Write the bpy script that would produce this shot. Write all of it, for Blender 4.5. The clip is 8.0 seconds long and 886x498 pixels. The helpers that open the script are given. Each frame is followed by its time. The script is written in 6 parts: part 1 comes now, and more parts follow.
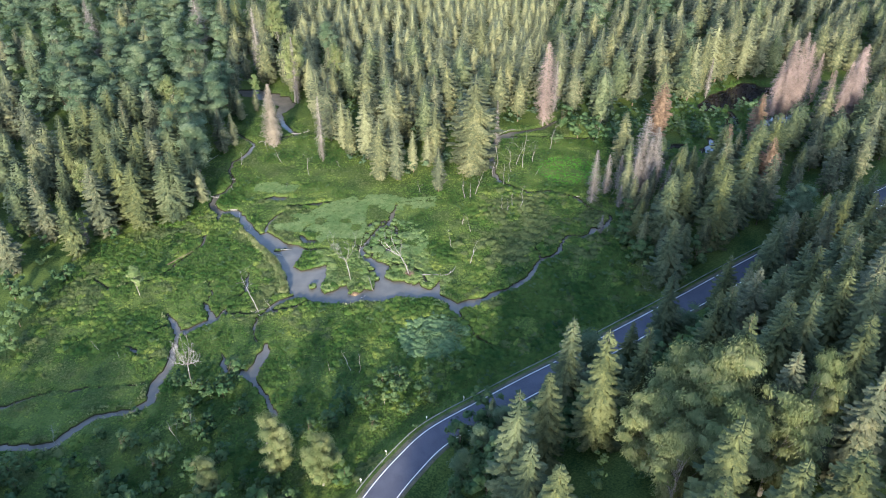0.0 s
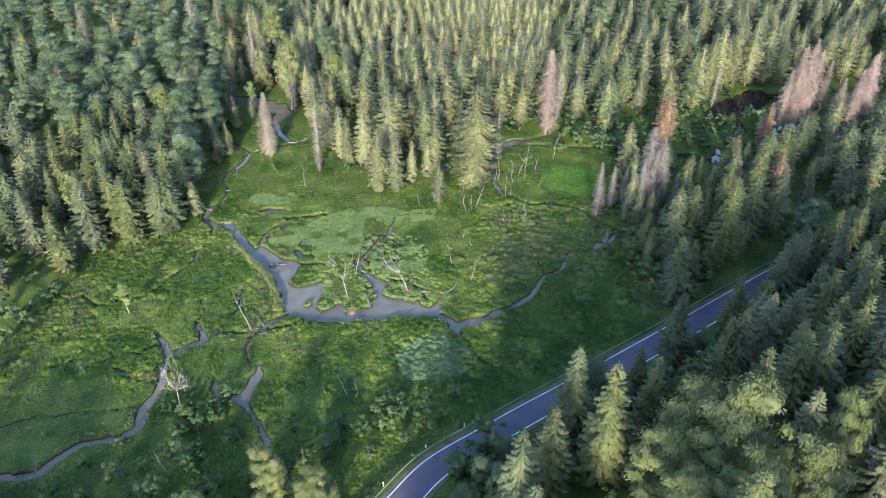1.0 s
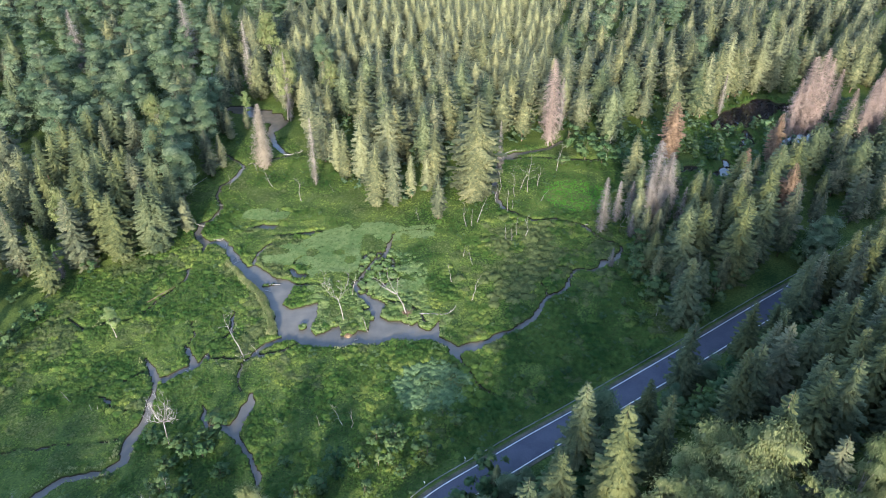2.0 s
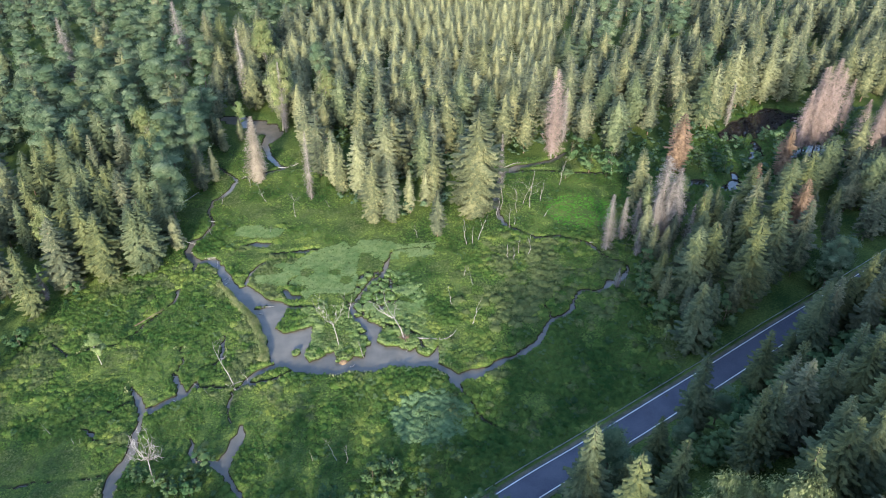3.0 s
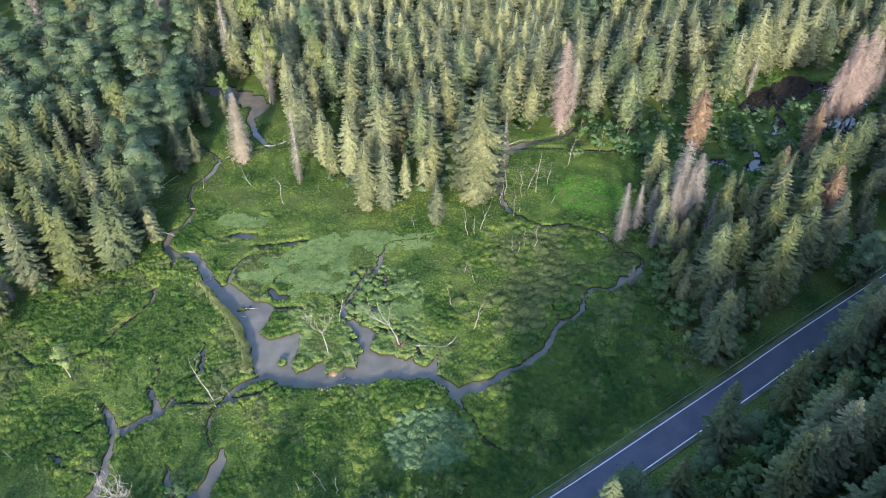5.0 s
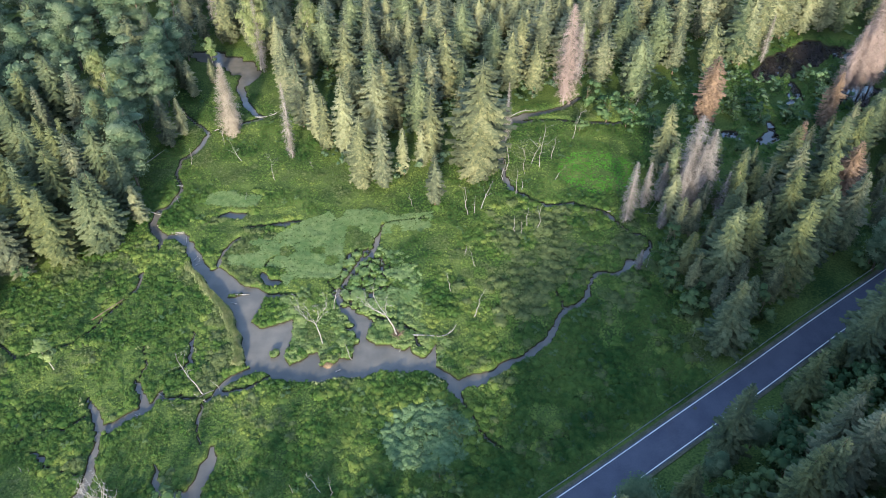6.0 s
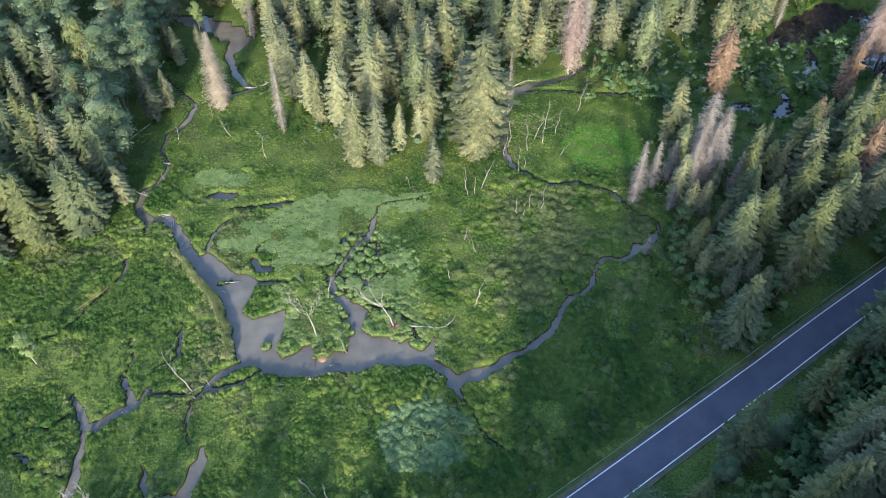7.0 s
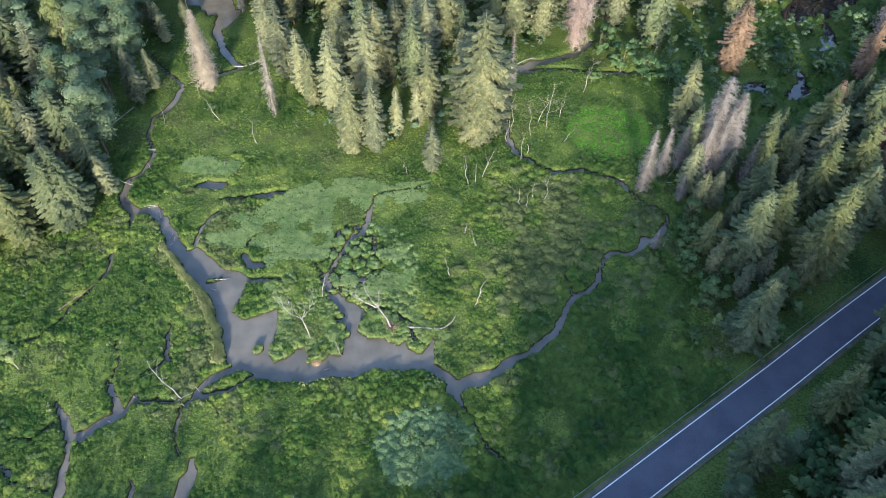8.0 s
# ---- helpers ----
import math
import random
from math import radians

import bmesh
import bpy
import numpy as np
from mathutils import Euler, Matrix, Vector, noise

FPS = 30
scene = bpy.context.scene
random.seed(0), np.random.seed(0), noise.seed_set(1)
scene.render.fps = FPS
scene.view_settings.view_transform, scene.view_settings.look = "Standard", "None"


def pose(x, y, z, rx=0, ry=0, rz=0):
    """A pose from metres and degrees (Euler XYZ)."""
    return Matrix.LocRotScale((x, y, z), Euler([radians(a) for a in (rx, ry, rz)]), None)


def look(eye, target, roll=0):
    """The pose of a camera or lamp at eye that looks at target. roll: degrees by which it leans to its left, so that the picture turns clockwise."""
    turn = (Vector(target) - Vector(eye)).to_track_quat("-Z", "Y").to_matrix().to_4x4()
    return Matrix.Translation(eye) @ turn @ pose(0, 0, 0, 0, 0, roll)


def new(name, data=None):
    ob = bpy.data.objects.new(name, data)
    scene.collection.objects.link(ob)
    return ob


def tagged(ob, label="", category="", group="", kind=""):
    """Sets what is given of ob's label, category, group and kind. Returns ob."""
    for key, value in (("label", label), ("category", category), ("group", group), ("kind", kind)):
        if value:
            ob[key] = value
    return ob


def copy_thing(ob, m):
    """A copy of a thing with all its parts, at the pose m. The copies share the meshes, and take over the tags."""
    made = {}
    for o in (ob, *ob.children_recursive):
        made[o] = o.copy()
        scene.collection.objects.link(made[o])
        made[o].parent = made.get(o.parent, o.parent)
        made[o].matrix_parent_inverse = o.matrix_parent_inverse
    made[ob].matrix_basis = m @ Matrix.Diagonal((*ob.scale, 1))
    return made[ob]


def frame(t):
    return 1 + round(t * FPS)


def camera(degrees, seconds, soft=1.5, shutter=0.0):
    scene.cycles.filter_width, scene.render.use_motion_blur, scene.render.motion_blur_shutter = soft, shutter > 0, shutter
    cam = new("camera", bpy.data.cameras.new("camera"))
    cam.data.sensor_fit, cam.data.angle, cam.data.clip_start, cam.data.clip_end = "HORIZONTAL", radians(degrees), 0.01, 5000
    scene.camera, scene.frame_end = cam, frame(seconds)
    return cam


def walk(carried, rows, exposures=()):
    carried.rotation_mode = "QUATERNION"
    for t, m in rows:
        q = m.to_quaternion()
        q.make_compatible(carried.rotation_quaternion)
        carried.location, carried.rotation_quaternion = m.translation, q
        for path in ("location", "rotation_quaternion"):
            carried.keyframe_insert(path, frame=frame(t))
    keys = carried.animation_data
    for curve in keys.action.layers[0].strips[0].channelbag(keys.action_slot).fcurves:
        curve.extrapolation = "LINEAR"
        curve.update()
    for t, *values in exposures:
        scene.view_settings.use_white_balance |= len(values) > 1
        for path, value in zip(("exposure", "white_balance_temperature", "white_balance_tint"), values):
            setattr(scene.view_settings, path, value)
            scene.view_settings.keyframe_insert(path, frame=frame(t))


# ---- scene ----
# ---------------------------------------------------------------- camera
cam = camera(61.3, 8.0, soft=1.0)
ROWS = [
    (0.0, 0.00, 0.00, 119.20, 0.00, -35.72, -0.16),
    (0.5, 0.06, 3.73, 119.12, 0.03, -35.77, -0.17),
    (1.0, 0.09, 7.64, 119.09, 0.04, -35.80, -0.19),
    (1.5, 0.13, 11.81, 119.05, 0.05, -35.80, -0.18),
    (3.0, 0.31, 25.16, 118.84, 0.07, -35.83, -0.12),
    (3.5, 0.39, 29.77, 118.73, 0.09, -35.83, -0.07),
    (4.0, 0.47, 34.48, 118.68, 0.10, -36.19, -0.04),
    (4.5, 0.58, 39.42, 118.67, 0.13, -37.97, -0.01),
    (6.0, 0.84, 54.83, 118.71, 0.13, -43.56, 0.05),
    (6.5, 0.87, 60.01, 118.74, 0.10, -45.46, 0.04),
    (7.0, 0.87, 65.21, 118.76, 0.03, -47.34, 0.00),
    (7.5, 0.83, 70.41, 118.71, -0.05, -49.00, -0.01),
    (8.0, 0.80, 75.64, 118.62, -0.10, -50.62, -0.04),
]
walk(cam, [(t, pose(x, y, z, 90 + pitch, 0, yaw) @ pose(0, 0, 0, 0, 0, -lean)) for t, x, y, z, yaw, pitch, lean in ROWS], [(0.0, 1.85, 5920, 12), (8.0, 1.85, 6000, 11)])

# ---------------------------------------------------------------- light
SUN_FROM = Vector((-0.07, -0.99, 0.0)).normalized()
SUN_UP = radians(18.0)
world = bpy.data.worlds.new("evening_sky")
scene.world = world
world.use_nodes = True
sky = world.node_tree.nodes.new("ShaderNodeTexSky")
sky.sky_type = "NISHITA"
sky.sun_disc = False
sky.sun_elevation = SUN_UP
sky.sun_rotation = math.atan2(SUN_FROM.x, SUN_FROM.y)
world.node_tree.links.new(sky.outputs[0], world.node_tree.nodes["Background"].inputs[0])
world.node_tree.nodes["Background"].inputs[1].default_value = 0.195
sun = new("sun", bpy.data.lights.new("sun", "SUN"))
sun.data.energy, sun.data.angle, sun.data.color = 4.1, radians(4.0), (1.0, 0.84, 0.585)
sun.matrix_world = look(SUN_FROM * 300 + Vector((0, 0, 300 * math.tan(SUN_UP))), (0, 0, 0))


# ---------------------------------------------------------------- materials
def material(name, low, high, rough=0.8, scales=(0.12, 1.5), island=0.0, bump=0.0, bump_scale=20.0, glow_through=0.0, third=None, metallic=0.0, spec=0.1):
    """A surface whose colour wanders between two (or three) tones at two sizes of noise."""
    mat = bpy.data.materials.new(name)
    mat.use_nodes = True
    n, l = mat.node_tree.nodes, mat.node_tree.links
    bsdf = n["Principled BSDF"]
    bsdf.inputs["Roughness"].default_value = rough
    bsdf.inputs["Metallic"].default_value = metallic
    bsdf.inputs["Specular IOR Level"].default_value = spec
    geo = n.new("ShaderNodeNewGeometry")
    values = []
    for k, s in enumerate(scales):
        tex = n.new("ShaderNodeTexNoise")
        tex.inputs["Scale"].default_value = s
        tex.inputs["Detail"].default_value = 3.0
        l.new(geo.outputs["Position"], tex.inputs["Vector"])
        values.append(tex.outputs["Fac"])
    mean = n.new("ShaderNodeMath")
    mean.operation = "ADD"
    l.new(values[0], mean.inputs[0])
    l.new(values[1], mean.inputs[1])
    spread = n.new("ShaderNodeMapRange")
    spread.inputs["From Min"].default_value, spread.inputs["From Max"].default_value = 0.78, 1.22
    l.new(mean.outputs[0], spread.inputs["Value"])
    fac = spread.outputs[0]
    if island:
        add = n.new("ShaderNodeMath")
        add.operation = "MULTIPLY_ADD"
        l.new(geo.outputs["Random Per Island"], add.inputs[0])
        add.inputs[1].default_value = island
        shift = n.new("ShaderNodeMath")
        shift.operation = "SUBTRACT"
        l.new(fac, shift.inputs[0])
        shift.inputs[1].default_value = island / 2
        l.new(shift.outputs[0], add.inputs[2])
        fac = add.outputs[0]
    ramp = n.new("ShaderNodeValToRGB")
    ramp.color_ramp.elements[0].color, ramp.color_ramp.elements[1].color = (*low, 1), (*high, 1)
    if third:
        e = ramp.color_ramp.elements.new(0.55)
        e.color = (*third, 1)
    l.new(fac, ramp.inputs[0])
    l.new(ramp.outputs[0], bsdf.inputs["Base Color"])
    if bump:
        tex = n.new("ShaderNodeTexNoise")
        tex.inputs["Scale"].default_value = bump_scale
        tex.inputs["Detail"].default_value = 4.0
        l.new(geo.outputs["Position"], tex.inputs["Vector"])
        b = n.new("ShaderNodeBump")
        b.inputs["Strength"].default_value = bump
        b.inputs["Distance"].default_value = 0.15
        l.new(tex.outputs["Fac"], b.inputs["Height"])
        l.new(b.outputs[0], bsdf.inputs["Normal"])
    if glow_through:
        leaf = n.new("ShaderNodeBsdfTranslucent")
        mix = n.new("ShaderNodeMixShader")
        mix.inputs[0].default_value = glow_through
        l.new(ramp.outputs[0], leaf.inputs["Color"])
        l.new(bsdf.outputs[0], mix.inputs[1])
        l.new(leaf.outputs[0], mix.inputs[2])
        l.new(mix.outputs[0], n["Material Output"].inputs["Surface"])
    return mat


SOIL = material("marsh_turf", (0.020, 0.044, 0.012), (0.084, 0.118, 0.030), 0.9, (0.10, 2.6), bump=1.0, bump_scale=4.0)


def bank_shade_rim(mat, colour):
    """Paints the banks' shade line into the colour: dark peat tone at the water."""
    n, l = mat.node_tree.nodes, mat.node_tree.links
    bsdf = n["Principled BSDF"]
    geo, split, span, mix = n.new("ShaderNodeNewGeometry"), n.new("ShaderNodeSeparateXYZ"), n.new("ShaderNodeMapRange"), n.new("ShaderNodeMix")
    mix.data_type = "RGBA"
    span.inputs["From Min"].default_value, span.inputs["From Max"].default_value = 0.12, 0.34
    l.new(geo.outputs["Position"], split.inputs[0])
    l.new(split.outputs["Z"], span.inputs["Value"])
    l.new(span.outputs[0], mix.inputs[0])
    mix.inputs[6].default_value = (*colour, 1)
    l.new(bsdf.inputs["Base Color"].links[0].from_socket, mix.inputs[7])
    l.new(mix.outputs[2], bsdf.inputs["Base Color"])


# shade line along the banks, put into the turf colour
bank_shade_rim(SOIL, (0.022, 0.019, 0.012))
WATER = material("muddy_water", (0.078, 0.076, 0.070), (0.122, 0.114, 0.100), 0.14, (0.05, 0.3), bump=0.02, bump_scale=1.2, spec=0.4)
ASPHALT = material("asphalt", (0.056, 0.060, 0.086), (0.082, 0.087, 0.114), 0.85, (0.25, 6.0), bump=0.15, bump_scale=30)
PAINT = material("road_paint", (0.55, 0.55, 0.53), (0.80, 0.80, 0.78), 0.6, (0.8, 9.0))
GRAVEL = material("shoulder_gravel", (0.05, 0.06, 0.035), (0.12, 0.11, 0.085), 0.95, (0.4, 5.0), bump=0.4)
STEEL = material("galvanised_steel", (0.22, 0.23, 0.24), (0.36, 0.37, 0.38), 0.5, (0.6, 8.0), metallic=0.6)
WHITE = material("white_plastic", (0.70, 0.70, 0.70), (0.82, 0.82, 0.80), 0.5, (1.0, 9.0))
BLACK = material("black_plastic", (0.02, 0.02, 0.02), (0.04, 0.04, 0.04), 0.5, (1.0, 9.0))
SPRUCE = material("spruce_needles", (0.047, 0.057, 0.039), (0.138, 0.144, 0.090), 0.75, (0.16, 1.1), island=0.35, glow_through=0.12, third=(0.078, 0.093, 0.057))
OLIVE = material("olive_spruce_needles", (0.052, 0.062, 0.037), (0.152, 0.155, 0.085), 0.75, (0.16, 1.1), island=0.35, glow_through=0.12, third=(0.088, 0.101, 0.054))
DEEP = material("deep_green_spruce_needles", (0.032, 0.049, 0.031), (0.104, 0.126, 0.072), 0.75, (0.16, 1.1), island=0.35, glow_through=0.12, third=(0.066, 0.085, 0.045))
NEAR = material("near_spruce_needles", (0.033, 0.048, 0.025), (0.112, 0.129, 0.060), 0.75, (0.16, 1.1), island=0.35, glow_through=0.12, third=(0.076, 0.091, 0.041))
YOUNG_AND_SUNLIT = material("young_and_sunlit_spruce_needles", (0.090, 0.104, 0.062), (0.182, 0.192, 0.112), 0.75, (0.16, 1.1), island=0.3, glow_through=0.15, third=(0.136, 0.149, 0.086))
BIRCH = material("birch_leaves", (0.084, 0.116, 0.048), (0.215, 0.235, 0.108), 0.65, (0.12, 0.7), island=0.3, glow_through=0.3, third=(0.145, 0.172, 0.074))
ASPEN = material("aspen_leaves", (0.058, 0.098, 0.056), (0.165, 0.208, 0.125), 0.65, (0.12, 0.7), island=0.25, glow_through=0.3, third=(0.095, 0.136, 0.078))
LIME = material("young_leaves", (0.095, 0.150, 0.055), (0.200, 0.250, 0.105), 0.65, (0.10, 0.6), island=0.28, glow_through=0.3)
WILLOW = material("willow_leaves", (0.030, 0.070, 0.030), (0.096, 0.145, 0.062), 0.65, (0.10, 0.6), island=0.28, glow_through=0.3)
UNDERSTORY = material("understory_leaves", (0.034, 0.068, 0.040), (0.092, 0.138, 0.078), 0.65, (0.15, 0.8), island=0.3, glow_through=0.25)
GREY_WILLOW = material("grey_willow_leaves", (0.074, 0.132, 0.064), (0.130, 0.198, 0.096), 0.65, (0.3, 1.4), island=0.3, glow_through=0.2)
RUST = material("rusty_dead_needles", (0.090, 0.064, 0.046), (0.175, 0.125, 0.090), 0.85, (0.2, 0.8), island=0.5, glow_through=0.1)
PINK = material("weathered_dead_twigs", (0.150, 0.120, 0.112), (0.285, 0.228, 0.212), 0.85, (0.2, 0.8), island=0.5, glow_through=0.15)
BEIGE = material("beige_dry_twigs", (0.150, 0.134, 0.112), (0.275, 0.248, 0.208), 0.85, (0.2, 0.8), island=0.4, glow_through=0.15)
GREY_TWIG = material("grey_dead_twigs", (0.120, 0.110, 0.105), (0.245, 0.228, 0.216), 0.85, (0.2, 0.8), island=0.5, glow_through=0.15)
BARK = material("spruce_bark", (0.075, 0.055, 0.042), (0.18, 0.14, 0.11), 0.9, (0.7, 4.0), bump=0.5)
BIRCH_BARK = material("birch_bark", (0.14, 0.13, 0.115), (0.36, 0.345, 0.31), 0.8, (0.9, 4.0), bump=0.3)
SNAG = material("bleached_wood", (0.105, 0.102, 0.098), (0.30, 0.29, 0.28), 0.8, (0.6, 3.0), bump=0.3)
GRASS = material("marsh_grass", (0.058, 0.116, 0.024), (0.176, 0.222, 0.054), 0.8, (0.10, 0.7), island=0.35, glow_through=0.3, third=(0.108, 0.162, 0.040))
MAT = material("mat_sedge", (0.092, 0.150, 0.046), (0.182, 0.232, 0.088), 0.8, (0.25, 0.9), island=0.25, glow_through=0.25)
SEDGE = material("sedge_leaves", (0.088, 0.150, 0.056), (0.170, 0.230, 0.096), 0.8, (0.12, 0.8), island=0.4, glow_through=0.25)
LAWN = material("bright_sedge", (0.038, 0.120, 0.012), (0.075, 0.205, 0.024), 0.8, (0.09, 0.5), island=0.4, glow_through=0.25)
HERB = material("tall_herbs", (0.027, 0.070, 0.017), (0.082, 0.134, 0.032), 0.75, (0.10, 0.7), island=0.35, glow_through=0.25)
REED = material("pale_reed", (0.105, 0.145, 0.058), (0.215, 0.235, 0.110), 0.8, (0.2, 0.8), island=0.6, glow_through=0.2)
PEAT = material("peaty_water", (0.016, 0.014, 0.014), (0.030, 0.026, 0.026), 0.04, (0.1, 0.5), bump=0.02, bump_scale=1.2, spec=0.6)
GREY_HERB = material("grey_green_herbs", (0.056, 0.085, 0.031), (0.119, 0.146, 0.058), 0.8, (0.2, 0.9), island=0.35, glow_through=0.2)
MUD = material("brown_mud", (0.10, 0.070, 0.045), (0.20, 0.145, 0.095), 0.9, (0.6, 4.0), bump=0.4)

# ---------------------------------------------------------------- mesh tools
rng = np.random.default_rng(7)


def raw_mesh(name, verts, faces, mat, smooth=False, normals=None):
    """A mesh from an (n, 3) array and an (m, 3 or 4) array of one face size."""
    verts, faces = np.asarray(verts, np.float32), np.asarray(faces, np.int32)
    me = bpy.data.meshes.new(name)
    k = faces.shape[1]
    me.vertices.add(len(verts))
    me.vertices.foreach_set("co", verts.ravel())
    me.loops.add(faces.size)
    me.loops.foreach_set("vertex_index", faces.ravel())
    me.polygons.add(len(faces))
    me.polygons.foreach_set("loop_start", np.arange(0, faces.size, k, dtype=np.int32))
    me.polygons.foreach_set("loop_total", np.full(len(faces), k, np.int32))
    me.polygons.foreach_set("use_smooth", np.full(len(faces), smooth, bool))
    me.update(calc_edges=True)
    if normals is not None:
        me.normals_split_custom_set_from_vertices(normals)
    me.materials.append(mat)
    return me


def soft_plants(name, v, f, mat, lift=0.75):
    """Low plants: faces turned upwards, normals leaning out of each tuft, as soft stems scatter light."""
    a, b, c = v[f[:, 0]], v[f[:, 1]], v[f[:, 2]]
    n = np.cross(b - a, c - a)
    down = n[:, 2] < 0
    f = f.copy()
    f[down, 1], f[down, 2] = f[down, 2], f[down, 1].copy()
    n[down] *= -1
    n /= np.linalg.norm(n, axis=1)[:, None] + 1e-9
    vn = np.zeros_like(v)
    for k in range(3):
        vn[f[:, k]] += n
    vn /= np.linalg.norm(vn, axis=1)[:, None] + 1e-9
    vn = vn * 0.75 + np.array([0, -0.12, lift])
    vn /= np.linalg.norm(vn, axis=1)[:, None]
    return raw_mesh(name, v, f, mat, True, vn)


def soften(v, f, share=1.6, top=0.45, middle=None, middles=None):
    """Faces turned outwards from a crown and normals that follow its form, as needles and leaves scatter light."""
    a, b, c = v[f[:, 0]], v[f[:, 1]], v[f[:, 2]]
    n = np.cross(b - a, c - a)
    n /= np.linalg.norm(n, axis=1)[:, None] + 1e-9
    base = v.copy()
    if middle is None:
        base[:, 2] = 0
        base /= np.linalg.norm(base, axis=1)[:, None] + 0.25
        base[:, 2] = top
    else:
        base[:, 2] -= middle
        base /= np.linalg.norm(base, axis=1)[:, None] + 0.25
        base[:, 2] += top
    if middles is not None:
        puff = v - middles
        puff /= np.linalg.norm(puff, axis=1)[:, None] + 0.2
        base = 0.7 * base + 0.5 * puff
    out = base[f].mean(1)
    back = (n * out).sum(1) < 0
    f = f.copy()
    f[back, 1], f[back, 2] = f[back, 2], f[back, 1].copy()
    n[back] *= -1
    vn = np.zeros_like(v)
    for k in range(3):
        vn[f[:, k]] += n
    vn /= np.linalg.norm(vn, axis=1)[:, None] + 1e-9
    vn = vn * share + base
    vn /= np.linalg.norm(vn, axis=1)[:, None] + 1e-9
    return f, vn


def soft_crown(name, soup, mat, share=1.6, top=0.45, middle=None):
    v, f = soup.arrays()
    f, vn = soften(v, f, share, top, middle, np.concatenate(soup.middles) if soup.middles else None)
    return raw_mesh(name, v, f, mat, True, vn)


def part(name, me, parent, label=""):
    ob = new(name, me)
    ob.parent = parent
    if label:
        ob["label"] = label
    return ob


class Soup:
    """Collects triangles or quads of many small pieces into one mesh."""

    def __init__(self):
        self.v, self.f, self.n, self.middles = [], [], 0, []

    def add(self, v, f):
        self.v.append(np.asarray(v, float))
        self.f.append(np.asarray(f, int) + self.n)
        self.n += len(v)

    def mesh(self, name, mat, smooth=False):
        return raw_mesh(name, np.concatenate(self.v), np.concatenate(self.f), mat, smooth)

    def arrays(self):
        return np.concatenate(self.v), np.concatenate(self.f)


def tube(points, radii, sides=6):
    """A tapered tube of triangles along points."""
    p, r = np.asarray(points, float), np.asarray(radii, float)
    d = np.gradient(p, axis=0)
    d /= np.linalg.norm(d, axis=1)[:, None] + 1e-9
    ref = np.where(np.abs(d[:, 2:3]) > 0.8, np.array([[1.0, 0, 0]]), np.array([[0, 0, 1.0]]))
    a = np.cross(d, ref)
    a /= np.linalg.norm(a, axis=1)[:, None] + 1e-9
    b = np.cross(d, a)
    ang = np.arange(sides) * 2 * np.pi / sides
    v = p[:, None] + r[:, None, None] * (a[:, None] * np.cos(ang)[None, :, None] + b[:, None] * np.sin(ang)[None, :, None])
    v = v.reshape(-1, 3)
    f = []
    for i in range(len(p) - 1):
        for j in range(sides):
            q, w = i * sides + j, i * sides + (j + 1) % sides
            f += [(q, w, w + sides), (q, w + sides, q + sides)]
    top = (len(p) - 1) * sides
    f += [(top, top + j, top + j + 1) for j in range(1, sides - 1)]
    return v, np.array(f)


def spread(protos, places, normals=None):
    """Copies of small arrays (verts, faces) at places (x, y, z, size, height, turn), joined."""
    vs, fs, ns, n = [], [], [], 0
    places = np.asarray(places, float)
    kind = np.arange(len(places)) % len(protos)
    for k, (v, f) in enumerate(protos):
        p = places[kind == k]
        if not len(p):
            continue
        c, s = np.cos(p[:, 5]), np.sin(p[:, 5])
        x = (v[None, :, 0] * c[:, None] - v[None, :, 1] * s[:, None]) * p[:, 3:4] + p[:, 0:1]
        y = (v[None, :, 0] * s[:, None] + v[None, :, 1] * c[:, None]) * p[:, 3:4] + p[:, 1:2]
        z = v[None, :, 2] * p[:, 4:5] + p[:, 2:3]
        vs.append(np.stack([x, y, z], 2).reshape(-1, 3))
        if normals is not None:
            w = normals[k]
            nx_, ny_ = w[None, :, 0] * c[:, None] - w[None, :, 1] * s[:, None], w[None, :, 0] * s[:, None] + w[None, :, 1] * c[:, None]
            ns.append(np.stack([nx_, ny_, np.broadcast_to(w[None, :, 2], nx_.shape)], 2).reshape(-1, 3))
        fs.append((f[None] + (np.arange(len(p)) * len(v))[:, None, None]).reshape(-1, f.shape[1]) + n)
        n += len(p) * len(v)
    if normals is not None:
        return np.concatenate(vs), np.concatenate(fs), np.concatenate(ns)
    return np.concatenate(vs), np.concatenate(fs)


def wander(x, y, size, seed):
    """Smooth noise from 0 to 1 over the plan."""
    x, y = np.asarray(x, float) / size, np.asarray(y, float) / size
    xi, yi = np.floor(x).astype(np.int64), np.floor(y).astype(np.int64)
    u, w = x - xi, y - yi
    u, w = u * u * (3 - 2 * u), w * w * (3 - 2 * w)

    def h(a, b):
        q = (a * 374761393 + b * 668265263 + seed * 974711) & 0xFFFFFFFF
        q = ((q ^ (q >> 13)) * 1274126177) & 0xFFFFFFFF
        return ((q ^ (q >> 16)) & 0xFFFF) / 65535.0

    return (h(xi, yi) * (1 - u) + h(xi + 1, yi) * u) * (1 - w) + (h(xi, yi + 1) * (1 - u) + h(xi + 1, yi + 1) * u) * w


def step(a, b, x):
    t = np.clip((x - a) / (b - a), 0, 1)
    return t * t * (3 - 2 * t)


def inside(poly, x, y):
    x, y = np.asarray(x, float), np.asarray(y, float)
    hit = np.zeros(x.shape, bool)
    for (x0, y0), (x1, y1) in zip(poly, poly[1:] + poly[:1]):
        cross = ((y0 > y) != (y1 > y)) & (x < (x1 - x0) * (y - y0) / (y1 - y0 + 1e-12) + x0)
        hit ^= cross
    return hit


